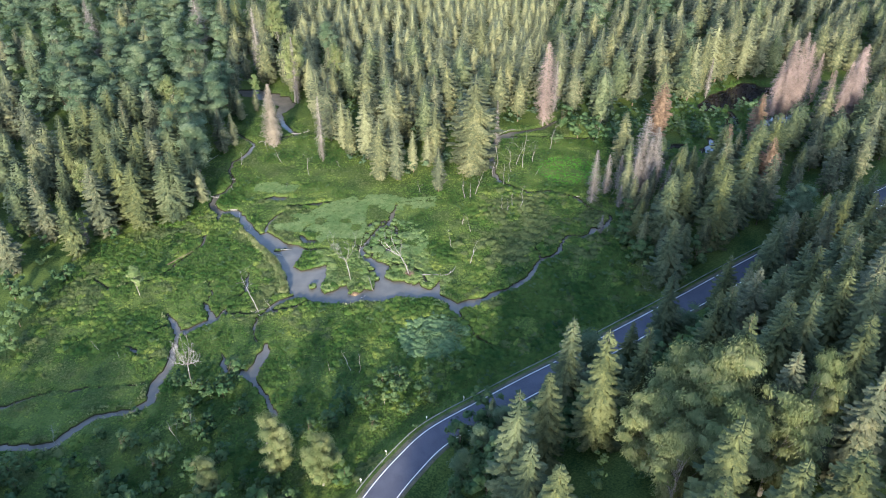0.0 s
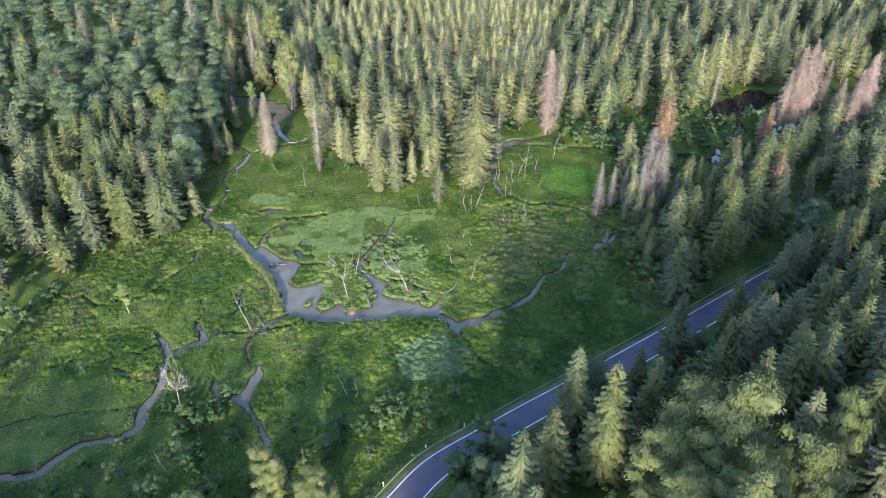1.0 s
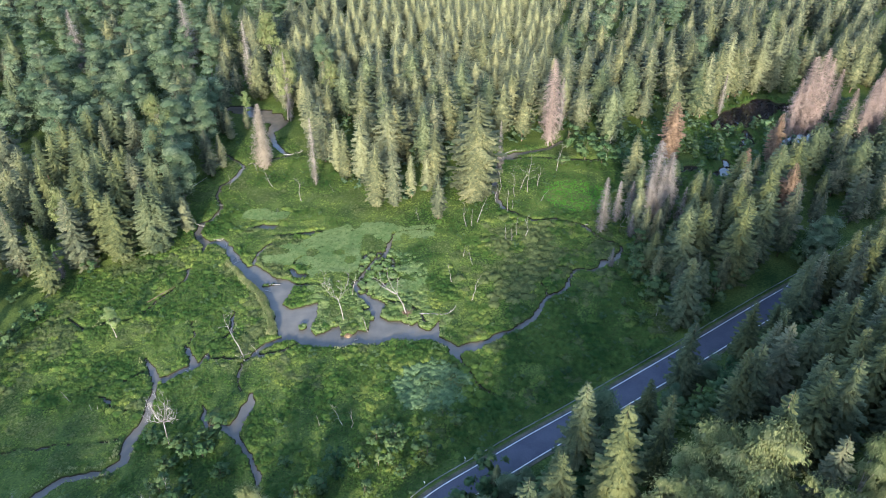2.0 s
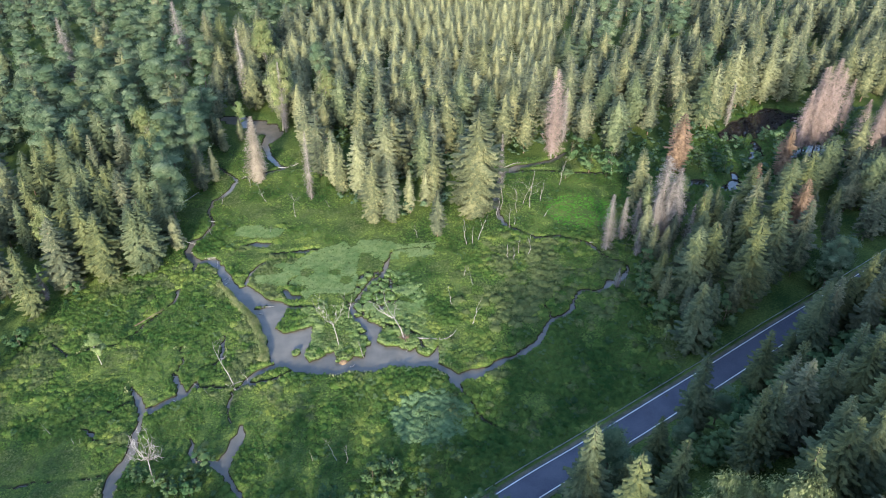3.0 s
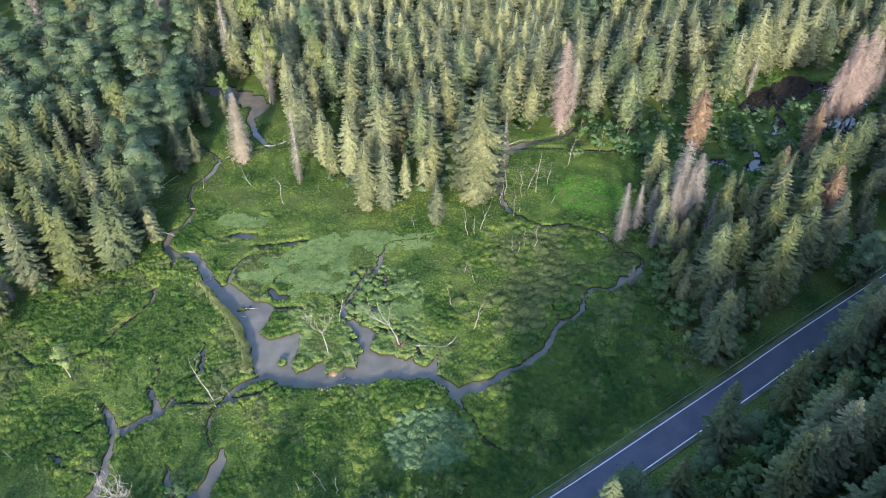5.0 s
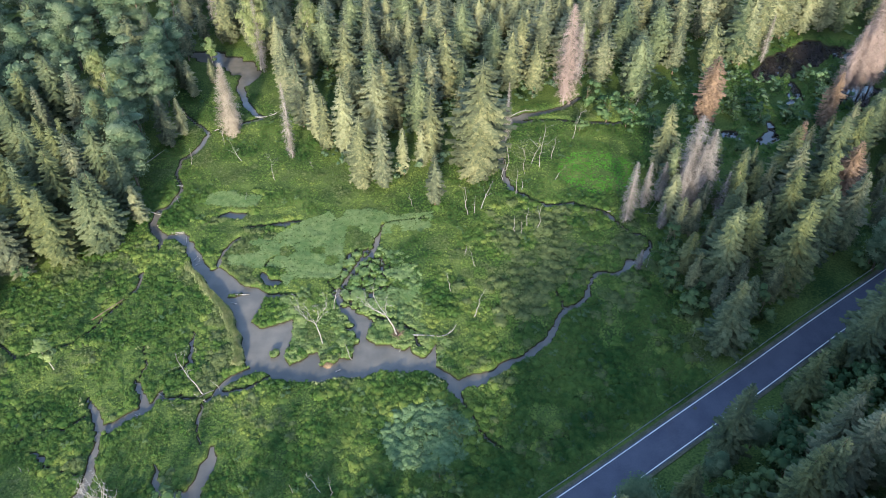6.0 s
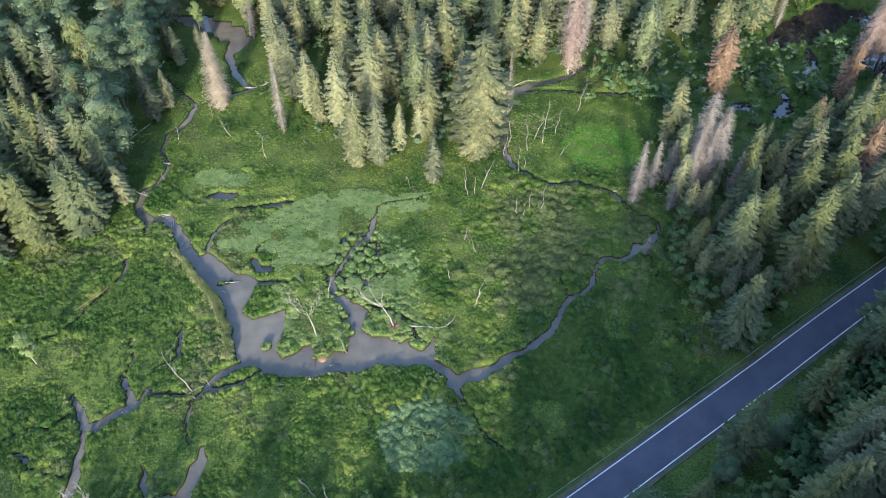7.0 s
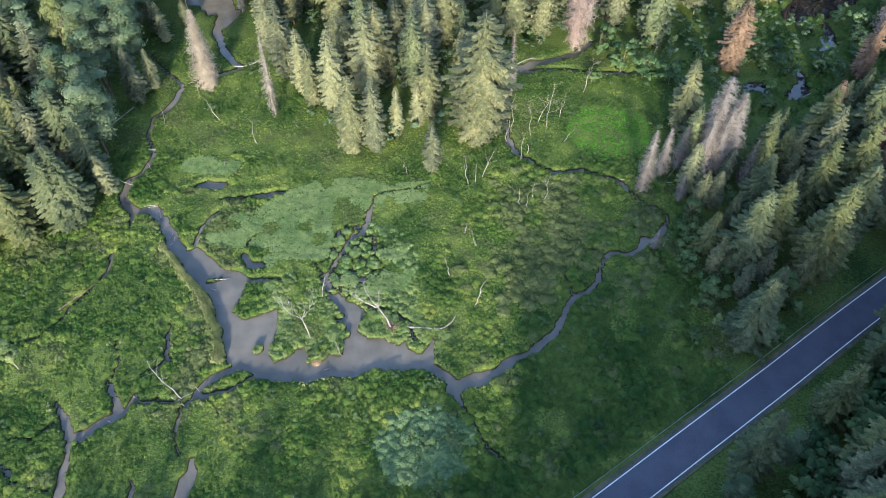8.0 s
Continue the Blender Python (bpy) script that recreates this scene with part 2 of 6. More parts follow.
def smooth_line(points, n):
    """A Catmull-Rom line through points, n steps between two."""
    p = np.asarray(points, float)
    p = np.vstack([2 * p[0] - p[1], p, 2 * p[-1] - p[-2]])
    out = []
    for i in range(1, len(p) - 2):
        for t in np.arange(n) / n:
            a, b, c, d = p[i - 1:i + 3]
            out.append(0.5 * (2 * b + (c - a) * t + (2 * a - 5 * b + 4 * c - d) * t ** 2 + (3 * b - a - 3 * c + d) * t ** 3))
    return np.array(out + [p[-2]])


# ---------------------------------------------------------------- plan of the ground
# streams: x, y, half width
STREAMS = []


def stream(*stops):
    STREAMS.append(list(stops))


# the far pond and the stream that winds from it along the western forest
stream((-78, 268, 2), (-70, 266, 3.5), (-62, 261, 4.5), (-58, 257, 3.5), (-60, 249, 1.3), (-57, 241, 1.0), (-53, 235, 1.0), (-50, 233, 0.9), (-57, 229, 0.6), (-62, 226.5, 0.6))
stream((-75, 238, 0.4), (-70, 232, 0.5), (-66, 228, 0.6), (-63.5, 225, 0.8), (-65, 218.5, 1.1), (-68.2, 212.5, 0.8), (-67.9, 206.5, 0.6), (-66.0, 203.3, 0.6), (-65.2, 199.9, 0.75), (-66.0, 195.3, 0.85), (-68.1, 192.3, 1.1), (-68.9, 188.4, 1.1), (-67.0, 185.0, 1.3), (-64.8, 183.5, 1.2), (-61.0, 183.6, 0.95))
stream((-65.2, 182.9, 0.66), (-64.8, 180.6, 0.53), (-64.5, 178.6, 0.39))
# pools and clefts in the floating turf north of the pond
stream((-50.0, 174.1, 0.64), (-49.5, 178.1, 0.59), (-48.4, 180.9, 0.33), (-47.2, 183.5, 0.23))
stream((-53.0, 190.4, 0.7), (-50.6, 191.3, 1.2), (-47.8, 190.9, 1.35))
stream((-46.9, 186.5, 0.27), (-43.8, 187.5, 0.3), (-40.0, 187.2, 0.27))
stream((-39.8, 187.5, 0.75), (-37.0, 187.8, 1.15), (-33.9, 188.9, 0.8))
stream((-39.5, 171.1, 0.95), (-38.2, 168.8, 1.15), (-35.4, 168.5, 0.95))
stream((-39.0, 173.4, 0.25), (-38.6, 175.6, 0.3), (-37.0, 177.0, 0.2))
stream((-13.8, 187.8, 0.34), (-14.5, 183.8, 0.53), (-15.0, 180.0, 0.66), (-16.0, 177.6, 0.65), (-18.8, 174.7, 0.51), (-19.9, 171.7, 0.41), (-21.1, 168.8, 0.35), (-22.2, 165.9, 0.4))
stream((-13.6, 187.6, 0.3), (-11.3, 188.6, 0.24), (-2, 191, 0.22))
stream((-14, 158.5, 0.5), (-10, 157.6, 0.4), (-5, 154.5, 0.35), (-4.2, 151, 0.35))
# the eastern stream
stream((2.5, 140.6, 1.44), (5.6, 142.0, 1.56), (8.7, 143.1, 1.45), (11.8, 145.2, 1.24), (15.0, 147.0, 1.05), (17.7, 148.6, 1.05), (20.5, 150.9, 0.98), (22.9, 153.8, 0.95), (24.7, 157.7, 0.9), (26.2, 160.6, 0.88), (28.2, 161.7, 0.75), (30.5, 162.8, 0.73), (32.2, 165.1, 0.52), (33.0, 168.7, 0.52), (34.1, 170.9, 0.76), (35.7, 171.6, 0.76), (38.0, 171.3, 0.63), (41.0, 172.4, 0.76), (42.7, 175.4, 1.16), (44.3, 174.6, 0.9), (46.5, 176.9, 1.04), (48.4, 179.3, 0.65))
stream((48.4, 179.3, 0.65), (48.3, 181.7, 0.53), (47.2, 183.8, 0.53), (44.9, 184.4, 0.53), (43.9, 186.1, 0.42), (42.4, 188.3, 0.54), (41.0, 190.9, 1.1), (39.4, 192.6, 0.83), (35.8, 194.0, 0.42), (32.2, 195.6, 0.42), (28.3, 195.1, 0.45), (26.4, 194.7, 0.7), (24.0, 195.6, 0.6), (21.0, 198.0, 0.65), (18.6, 200.2, 0.7), (17.2, 202.6, 0.75), (16.3, 205.5, 0.85), (16.1, 209.4, 0.9), (15.8, 214.5, 0.9), (16.3, 218.7, 0.95), (17.3, 224.1, 1.0), (18.4, 230.8, 1.2), (22.5, 234, 1.6), (29.7, 236, 1.2), (35, 238.5, 1.0), (40, 243.5, 0.8))
stream((19.4, 231, 1.0), (30.8, 232, 0.7), (40, 231, 0.6), (46.4, 230.3, 0.8), (56, 231, 0.6))
stream((25.5, 167.6, 0.2), (25.4, 164.4, 0.25), (25.9, 161.7, 0.3))
stream((3, 140.3, 0.6), (5, 135.8, 0.35), (7.3, 132, 0.3), (9.1, 129, 0.4), (11.5, 126.5, 0.2))
# channels of the south-western marsh
stream((-35.6, 145.0, 0.56), (-37.8, 144.6, 0.9), (-40.1, 143.2, 0.89), (-42.0, 141.6, 0.89), (-42.8, 139.6, 0.9))
stream((-42.7, 139.0, 1.0), (-40.4, 139.2, 0.66), (-38.0, 140.1, 0.55), (-35.8, 141.5, 0.44), (-33.0, 143.2, 0.67))
stream((-43.2, 138.2, 0.66), (-44.7, 137.1, 0.43), (-45.2, 135.2, 0.45), (-44.8, 133.4, 0.43), (-44.8, 131.8, 0.25), (-43.2, 128.5, 0.25))
stream((-50.7, 154.6, 0.2), (-50.5, 151.3, 0.46), (-49.8, 148.9, 0.46), (-49.4, 146.5, 0.68), (-50.8, 145.3, 0.45), (-53.0, 143.5, 0.2))
stream((-58.9, 142.1, 0.5), (-57.4, 139.6, 0.8), (-56.2, 137.4, 0.95), (-55.8, 135.4, 1.15), (-57.4, 134.4, 1.05), (-59.3, 132.6, 0.95), (-60.9, 131.5, 1.1), (-62.5, 132.1, 1.1), (-64.2, 134.2, 0.95), (-65.8, 136.3, 0.65), (-67.3, 138.3, 0.3))
stream((-55.2, 135.9, 0.76), (-53.9, 137.6, 0.44), (-53.4, 139.6, 0.44), (-51.9, 138.2, 0.44), (-49.2, 138.4, 0.25), (-46.4, 138.2, 0.3))
stream((-62.0, 131.2, 0.63), (-61.9, 129.0, 0.55), (-61.9, 127.0, 0.75), (-61.4, 124.1, 0.8), (-60.8, 121.1, 1.0), (-62.4, 115, 1.5), (-61.8, 110.2, 1.1), (-65.1, 106.6, 0.88), (-71.2, 106, 0.96), (-75, 101.8, 1.2), (-77, 98.4, 1.2), (-82.3, 97.6, 1.1), (-95, 97.4, 0.7))
stream((-41.1, 127.2, 0.52), (-40.5, 125.5, 0.92), (-41.0, 123.6, 1.42), (-41.5, 121.1, 1.45), (-42.6, 117.4, 1.6), (-45, 118.2, 1.0), (-48, 118.6, 0.5), (-49.7, 121.1, 0.6), (-49.5, 122.7, 0.5), (-50.4, 124.3, 0.3))
stream((-42.4, 117, 0.9), (-38.2, 112, 0.6), (-35.4, 107, 0.72), (-33.8, 100, 0.3), (-33, 94, 0.24))
stream((-73.3, 126.3, 0.41), (-71.0, 125.6, 0.72), (-69.4, 123.6, 0.3), (-65.7, 123.0, 0.2), (-62.4, 122.0, 0.25))
stream((-96, 106, 0.56), (-90, 109.2, 0.63), (-84.3, 112.4, 0.28), (-76.1, 113.4, 0.22), (-64.4, 115, 0.22))
stream((-66.3, 171.5, 0.4), (-66.3, 170.0, 0.5), (-66.0, 167.1, 0.5), (-67.5, 163.8, 0.27), (-69.8, 160.4, 0.26), (-71.8, 156.4, 0.26), (-74.1, 152.0, 0.27), (-77.2, 150.4, 0.27), (-80.7, 149.9, 0.25), (-84, 147, 0.35), (-90, 152, 0.3))
stream((-64.8, 134.7, 0.4), (-68.6, 131.6, 0.3), (-73.0, 131.0, 0.25), (-77.2, 128.2, 0.22))
stream((-58.6, 142.4, 0.3), (-57.6, 146.6, 0.22), (-60.4, 150.8, 0.22))
# pools of the wet clearing
stream((76.5, 224.4, 1.9), (79.5, 225, 2.4), (81, 223, 1.2))
stream((86, 221.5, 1.8), (89.5, 222.5, 2.0), (91, 227, 1.5), (92.4, 231, 1.0))
stream((101, 241, 1.2), (103, 243.5, 2.0), (104.5, 247, 1.5), (105, 252, 0.7), (107, 257, 1.2))
stream((112, 240, 1.6), (119, 245, 3.2), (126, 248, 3.4), (133, 246, 2.2), (141, 243, 2.4))
stream((97, 256, 3.5), (104, 262, 6.0), (112, 266, 6.5), (119, 272, 6.0), (127, 270, 4.0), (135, 260, 3.0))
stream((123, 247, 2.5), (121, 240, 2.5), (121, 233, 2.0))
# the outline of the pond, in two halves
POND_WEST = [(-62.5, 184.9), (-60.3, 184.9), (-58.2, 181.9), (-55.8, 179.1), (-53.8, 175.5), (-51.0, 172.2), (-49.5, 173.7), (-47.2, 171.7), (-44.7, 169.4), (-42.7, 167.3), (-39.6, 166.8), (-37.7, 165.5), (-30.9, 165.3), (-30.8, 164.4), (-37.9, 164.1), (-38.4, 160.7), (-39.1, 157.2), (-37.2, 155.8), (-34.5, 156.3), (-32.2, 157.1), (-30.6, 158.0), (-30.2, 153.8), (-30.3, 150.9), (-30.8, 147.4), (-29.5, 145.9), (-27.6, 146.9), (-26.2, 148.7), (-24.7, 141.9), (-28.8, 141.9), (-32.5, 143.4), (-35.5, 144.8), (-38.6, 145.9), (-39.3, 148.6), (-40.5, 152.6), (-42.3, 156.4), (-44.2, 159.7), (-47.2, 163.8), (-49.6, 166.2), (-52.3, 169.8), (-55.1, 172.6), (-56.9, 175.5), (-58.2, 178.1), (-59.0, 180.3), (-61.9, 182.6)]
POND_EAST = [(-26.6, 148.5), (-24.6, 149.8), (-23.8, 146.4), (-20.5, 146.4), (-20.1, 147.9), (-17.6, 148.0), (-17.6, 151.3), (-17.5, 153.8), (-19.3, 155.6), (-19.3, 158.0), (-21.2, 160.4), (-22.9, 163.4), (-23.5, 165.3), (-22.0, 166.2), (-20.6, 162.8), (-17.9, 159.6), (-15.0, 158.8), (-14.1, 157.4), (-15.1, 154.8), (-15.2, 152.8), (-13.0, 151.3), (-9.0, 150.8), (-7.2, 149.8), (-5.4, 151.0), (-5.5, 149.3), (-3.1, 148.1), (-1.8, 149.8), (-1.2, 151.8), (-0.5, 151.3), (-0.9, 148.6), (-0.7, 146.2), (1.1, 144.5), (3.8, 143.1), (3.7, 139.1), (1.7, 141.5), (-0.5, 143.5), (-3.6, 144.4), (-5.8, 144.7), (-11.7, 144.3), (-13.7, 143.5), (-19.8, 143.1), (-23.2, 141.9), (-25.7, 141.9)]
# mats of plants that stand in the water: x, y, radius
ISLANDS = [(-32.9, 149.0, 0.95), (-45.6, 164.9, 0.45), (-44.6, 165.0, 0.5), (-43.6, 165.1, 0.45), (-18.6, 156.6, 0.8), (-17.0, 152.2, 0.5), (-20.6, 162.0, 0.7)]
# the road's edge line towards the marsh
EDGE = [(-8, -420), (-12, -200), (-16, -80), (-20, 0), (-22, 40), (-23, 58), (-19.5, 73), (-14.2, 84), (-9, 92.4), (-2.6, 100.4), (8.5, 108.9), (16.7, 115.0), (24.6, 120.5), (40, 131.3), (51.7, 139.4), (60.2, 145.3), (68.2, 151), (78.6, 158.3), (94.7, 169.3), (107.8, 178.2), (120, 186.8), (136, 197.8), (170, 221), (260, 282), (420, 392)]


def line_distance(pts, x, y):
    """Least distance from places to a line of points, less its half width where it has one."""
    best = np.full(np.shape(x), 1e9)
    for a, b in zip(pts, pts[1:]):
        dx, dy = b[0] - a[0], b[1] - a[1]
        t = np.clip(((x - a[0]) * dx + (y - a[1]) * dy) / (dx * dx + dy * dy), 0, 1)
        d = np.hypot(x - a[0] - t * dx, y - a[1] - t * dy)
        if len(a) > 2:
            d = d - 0.9 * (a[2] + t * (b[2] - a[2]))
        best = np.minimum(best, d)
    return best


SITES = np.stack([rng.uniform(-28, -2, 150), rng.uniform(154, 186, 150)], 1)


def cracks(x, y):
    """Half the way to the next mat of the floating turf, in metres."""
    out = np.full(np.shape(x), 9.0)
    near = (x > -26) & (x < -4) & (y > 156) & (y < 184)
    if not near.any():
        return out
    q = np.stack([x[near], y[near]], 1)
    first, second = np.full(len(q), 1e9), np.full(len(q), 1e9)
    for s in SITES:
        d = np.hypot(q[:, 0] - s[0], q[:, 1] - s[1])
        second = np.minimum(second, np.maximum(first, d))
        first = np.minimum(first, d)
    wet = wander(q[:, 0], q[:, 1], 6.0, 5) * 0.5 + 1.05 - np.hypot((q[:, 0] + 17.5) / 7.5, (q[:, 1] - 169) / 11)
    out[near] = (second - first) / 2 + 0.12 - 0.27 * step(0.25, 0.65, wet)
    return out


def bank(x, y):
    """Signed distance to the nearest water: below zero in it."""
    x, y = np.asarray(x, float), np.asarray(y, float)
    d = np.full(x.shape, 1e9)
    wx = x + (wander(x, y, 2.6, 1) - 0.5) * 0.8 + (wander(x, y, 0.9, 3) - 0.5) * 0.55
    wy = y + (wander(x, y, 2.6, 2) - 0.5) * 0.8 + (wander(x, y, 0.9, 4) - 0.5) * 0.55
    for s in STREAMS:
        d = np.minimum(d, line_distance(s, wx, wy))
    for shore in (POND_WEST, POND_EAST):
        far = line_distance(shore + shore[:1], wx, wy)
        d = np.minimum(d, np.where(inside(shore, wx, wy), -far, far))
    for cx, cy, r in ISLANDS:
        d = np.maximum(d, r - np.hypot(wx - cx, wy - cy))
    return np.minimum(d, cracks(wx, wy))


edge_line = smooth_line(EDGE, 8)
tang = np.gradient(edge_line, axis=0)
tang /= np.linalg.norm(tang, axis=1)[:, None]
off_road = np.stack([tang[:, 1], -tang[:, 0]], 1)
mid_line = edge_line + off_road * 2.75


def road_level(y):
    return 1.2 + 2.3 * step(132, 84, np.asarray(y, float))


def road_distance(x, y):
    return line_distance([tuple(p) for p in mid_line[::2]], np.asarray(x, float), np.asarray(y, float))


def beyond_road(x, y):
    """True on the far side of the road, where the hill rises."""
    x, y = np.asarray(x, float), np.asarray(y, float)
    best, side = np.full(x.shape, 1e9), np.zeros(x.shape)
    for p, o in zip(mid_line[::4], off_road[::4]):
        d = np.hypot(x - p[0], y - p[1])
        near = d < best
        best = np.where(near, d, best)
        side = np.where(near, (x - p[0]) * o[0] + (y - p[1]) * o[1], side)
    return side > 0


def ground_level(x, y, d=None):
    x, y = np.asarray(x, float), np.asarray(y, float)
    d = bank(x, y) if d is None else d
    dry = 0.34 + 0.35 * wander(x, y, 7.0, 11) + 0.30 * wander(x, y, 2.2, 12) + 0.20 * wander(x, y, 1.0, 13)
    z = np.where(d > 0, dry * step(-0.15, 0.25, d), -0.7 * step(0.0, -0.9, d)) - 0.04
    r = road_distance(x, y)
    # the hill's far rise is heightened to throw more shade
    hill = np.where(beyond_road(x, y), 1.0 + 62 * (1 - np.exp(-np.maximum(0, r - 7) * 0.58 / 62)), 0.0)
    k = step(9.5, 3.9, r)
    return (z + hill) * (1 - k) + (road_level(y) - 0.14) * k


# ---------------------------------------------------------------- ground, water, road
def axis(stops, far):
    """Grid lines: (from, to, spacing) stretches, then ever wider steps out to the horizon."""
    a = np.concatenate([np.arange(p, q, d) for p, q, d in stops])
    lo, hi = [], []
    for sign, p, out in ((-1, a[0], lo), (1, a[-1], hi)):
        d = 0.9
        while abs(p) < far:
            d = min(d * 1.08, 6.0 if abs(p - a[0 if sign < 0 else -1]) < 180 else 400)
            p += sign * d
            out.append(p)
    return np.array(lo[::-1] + list(a) + hi)


gx = axis([(-92, -58, 0.7), (-58, 9, 0.48), (9, 52, 0.9), (52, 112, 2.2)], 2600)
gy = axis([(92, 143, 0.7), (143, 196, 0.48), (196, 240, 0.9)], 2600)
mx, my = np.meshgrid(gx, gy)
gd = np.full(mx.shape, 50.0)
focus = (mx > -110) & (mx < 150) & (my > 85) & (my < 290)
gd[focus] = bank(mx[focus], my[focus])
gz = ground_level(mx, my, gd)
ii = np.arange(mx.size).reshape(mx.shape)
quads = np.stack([ii[:-1, :-1], ii[:-1, 1:], ii[1:, 1:], ii[1:, :-1]], 2).reshape(-1, 4)
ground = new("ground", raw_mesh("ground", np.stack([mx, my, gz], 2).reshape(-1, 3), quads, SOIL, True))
tagged(ground, "flat boggy meadow turf cut by muddy water channels", "ground", kind="structure")

wx0, wx1, wy0, wy1 = -130, 60, 80, 300
nx = 40
wgrid = np.stack(np.meshgrid(np.linspace(wx0, wx1, nx), np.linspace(wy0, wy1, nx)), 2).reshape(-1, 2)
wi = np.arange(nx * nx).reshape(nx, nx)
water = new("water", raw_mesh("water", np.c_[wgrid, np.zeros(len(wgrid))], np.stack([wi[:-1, :-1], wi[:-1, 1:], wi[1:, 1:], wi[1:, :-1]], 2).reshape(-1, 4), WATER, True))
tagged(water, "still muddy grey-blue water of ponds and winding streams", "water", kind="structure")


far_pool = new("water", raw_mesh("water", [(60, 195, 0), (165, 195, 0), (165, 300, 0), (60, 300, 0)], [(0, 1, 2, 3)], PEAT, True))
tagged(far_pool, "dark peaty water of a wet clearing reflecting the sky", "water", kind="structure")


def ribbon(name, near, far, lift, mat, i0=0, i1=None, thick=0.12):
    """A strip along the road between two distances from its edge line."""
    e, o = edge_line[i0:i1], off_road[i0:i1]
    a, b = e + o * near, e + o * far
    za, zb = road_level(a[:, 1]) + lift, road_level(b[:, 1]) + lift
    v = np.concatenate([np.c_[a, za], np.c_[b, zb], np.c_[a, za - thick], np.c_[b, zb - thick]])
    n = len(e)
    f = []
    for i in range(n - 1):
        f += [(i, n + i, n + i + 1, i + 1), (2 * n + i, i, i + 1, 2 * n + i + 1), (n + i, 3 * n + i, 3 * n + i + 1, n + i + 1)]
    return raw_mesh(name, v, f, mat, False)


road = new("road", ribbon("road", -0.28, 5.78, 0.0, ASPHALT))
tagged(road, "narrow two-way asphalt forest road with white edge lines", "road", kind="structure")
part("edge_line", ribbon("edge_line", 0.0, 0.15, 0.006, PAINT, thick=0.004), road, "white painted edge line")
part("edge_line", ribbon("edge_line", 5.34, 5.50, 0.006, PAINT, thick=0.004), road, "white painted edge line")
part("shoulder", ribbon("shoulder", -1.0, -0.28, -0.03, GRAVEL), road, "strip of gravel and grass")
part("shoulder", ribbon("shoulder", 5.78, 6.4, -0.03, GRAVEL), road, "strip of gravel and grass")

# ---------------------------------------------------------------- trees: generators
def spruce_soup(h, r, boughs, seed, bottom=0.12, twigs=3, wide=0.18, core=0.58, top=0.55, ragged=0.16, lift=0.0):
    """The crown of a spruce: boughs in a spiral, each hung with twigs and turned up at its tip, round a dense middle."""
    g = np.random.default_rng(seed)
    lop, lop2 = g.uniform(0, 2 * np.pi, 2)
    wave = g.uniform(0, 2 * np.pi, 3)

    def reach_at(frac, a):
        body = np.minimum(1, ((1 - frac) / top)) ** 0.76 * (0.62 + 0.38 * np.minimum(1, frac / 0.22))
        uneven = 1 + 0.07 * np.sin(17 * frac + wave[0]) + 0.06 * np.sin(31 * frac + 2 * a + wave[1])
        return r * body * uneven * (1 + 0.14 * np.cos(a - lop) + 0.10 * np.cos(2 * a - lop2 + 9 * frac))

    k = np.arange(boughs)
    frac = ((k + g.uniform(0, 1, boughs)) / boughs) ** 1.12 * 0.97
    a = 2.39996 * k + g.normal(size=boughs) * 0.35
    L = reach_at(frac, a) * np.clip(1 + g.normal(size=boughs) * ragged, 0.55, 1.45) + 0.22
    z0 = h * (bottom + (1 - bottom) * frac)
    drop = L * g.uniform(0.45, 0.85, boughs) * (1 - 1.25 * frac ** 2) - lift * L
    out = np.stack([np.cos(a), np.sin(a), np.zeros(boughs)], 1)
    side = np.stack([-np.sin(a), np.cos(a), np.zeros(boughs)], 1)

    def at(q):
        p = out * (L * q)[:, None]
        p[:, 2] = z0 - drop * (1.75 * q - 1.05 * q * q)
        return p

    tris = []
    for m in range(twigs):
        q0 = 0.34 + 0.58 * (m + 0.5) / twigs
        for sg in (-1, 1):
            q = q0 + g.uniform(-0.05, 0.05, boughs)
            w = (wide * L * (1.35 - 0.7 * q) + 0.10) * g.uniform(0.7, 1.3, boughs)
            tip = at(q + 0.10) + side * (sg * w)[:, None]
            tip[:, 2] -= w * g.uniform(0.15, 0.6, boughs)
            tris += [at(q - 0.17), at(q + 0.12), tip]
    w = 0.10 * L + 0.05
    tris += [at(np.full(boughs, 0.70)) + side * w[:, None], at(np.full(boughs, 0.70)) - side * w[:, None], at(np.full(boughs, 1.06))]
    v = np.stack(tris, 1).reshape(-1, 3)
    s = Soup()
    s.add(v, np.arange(len(v)).reshape(-1, 3))
    for k in range(4):
        c = k * np.pi / 2
        s.add([(0.08 * math.cos(c), 0.08 * math.sin(c), h * 0.93), (0.08 * math.cos(c + 1.6), 0.08 * math.sin(c + 1.6), h * 0.93), (0, 0, h * 1.015)], [(0, 1, 2)])
    if core:
        rings, sides = 8, 8
        v = []
        for i in range(rings):
            fr = i / (rings - 1)
            for k in range(sides):
                c = 2 * np.pi * (k + 0.5 * (i % 2)) / sides
                rr = core * (1 - 0.35 * fr) * float(reach_at(min(fr, 0.97), c)) * g.uniform(0.8, 1.15) + 0.03
                v.append((rr * math.cos(c), rr * math.sin(c), h * (bottom + 0.01 + (0.88 - bottom) * fr) + g.uniform(-0.25, 0.25) - 0.2 * rr))
        f = []
        for i in range(rings - 1):
            for k in range(sides):
                q, w = i * sides + k, i * sides + (k + 1) % sides
                f += [(q, w, w + sides), (q, w + sides, q + sides)]
        s.add(v, f)
    return s


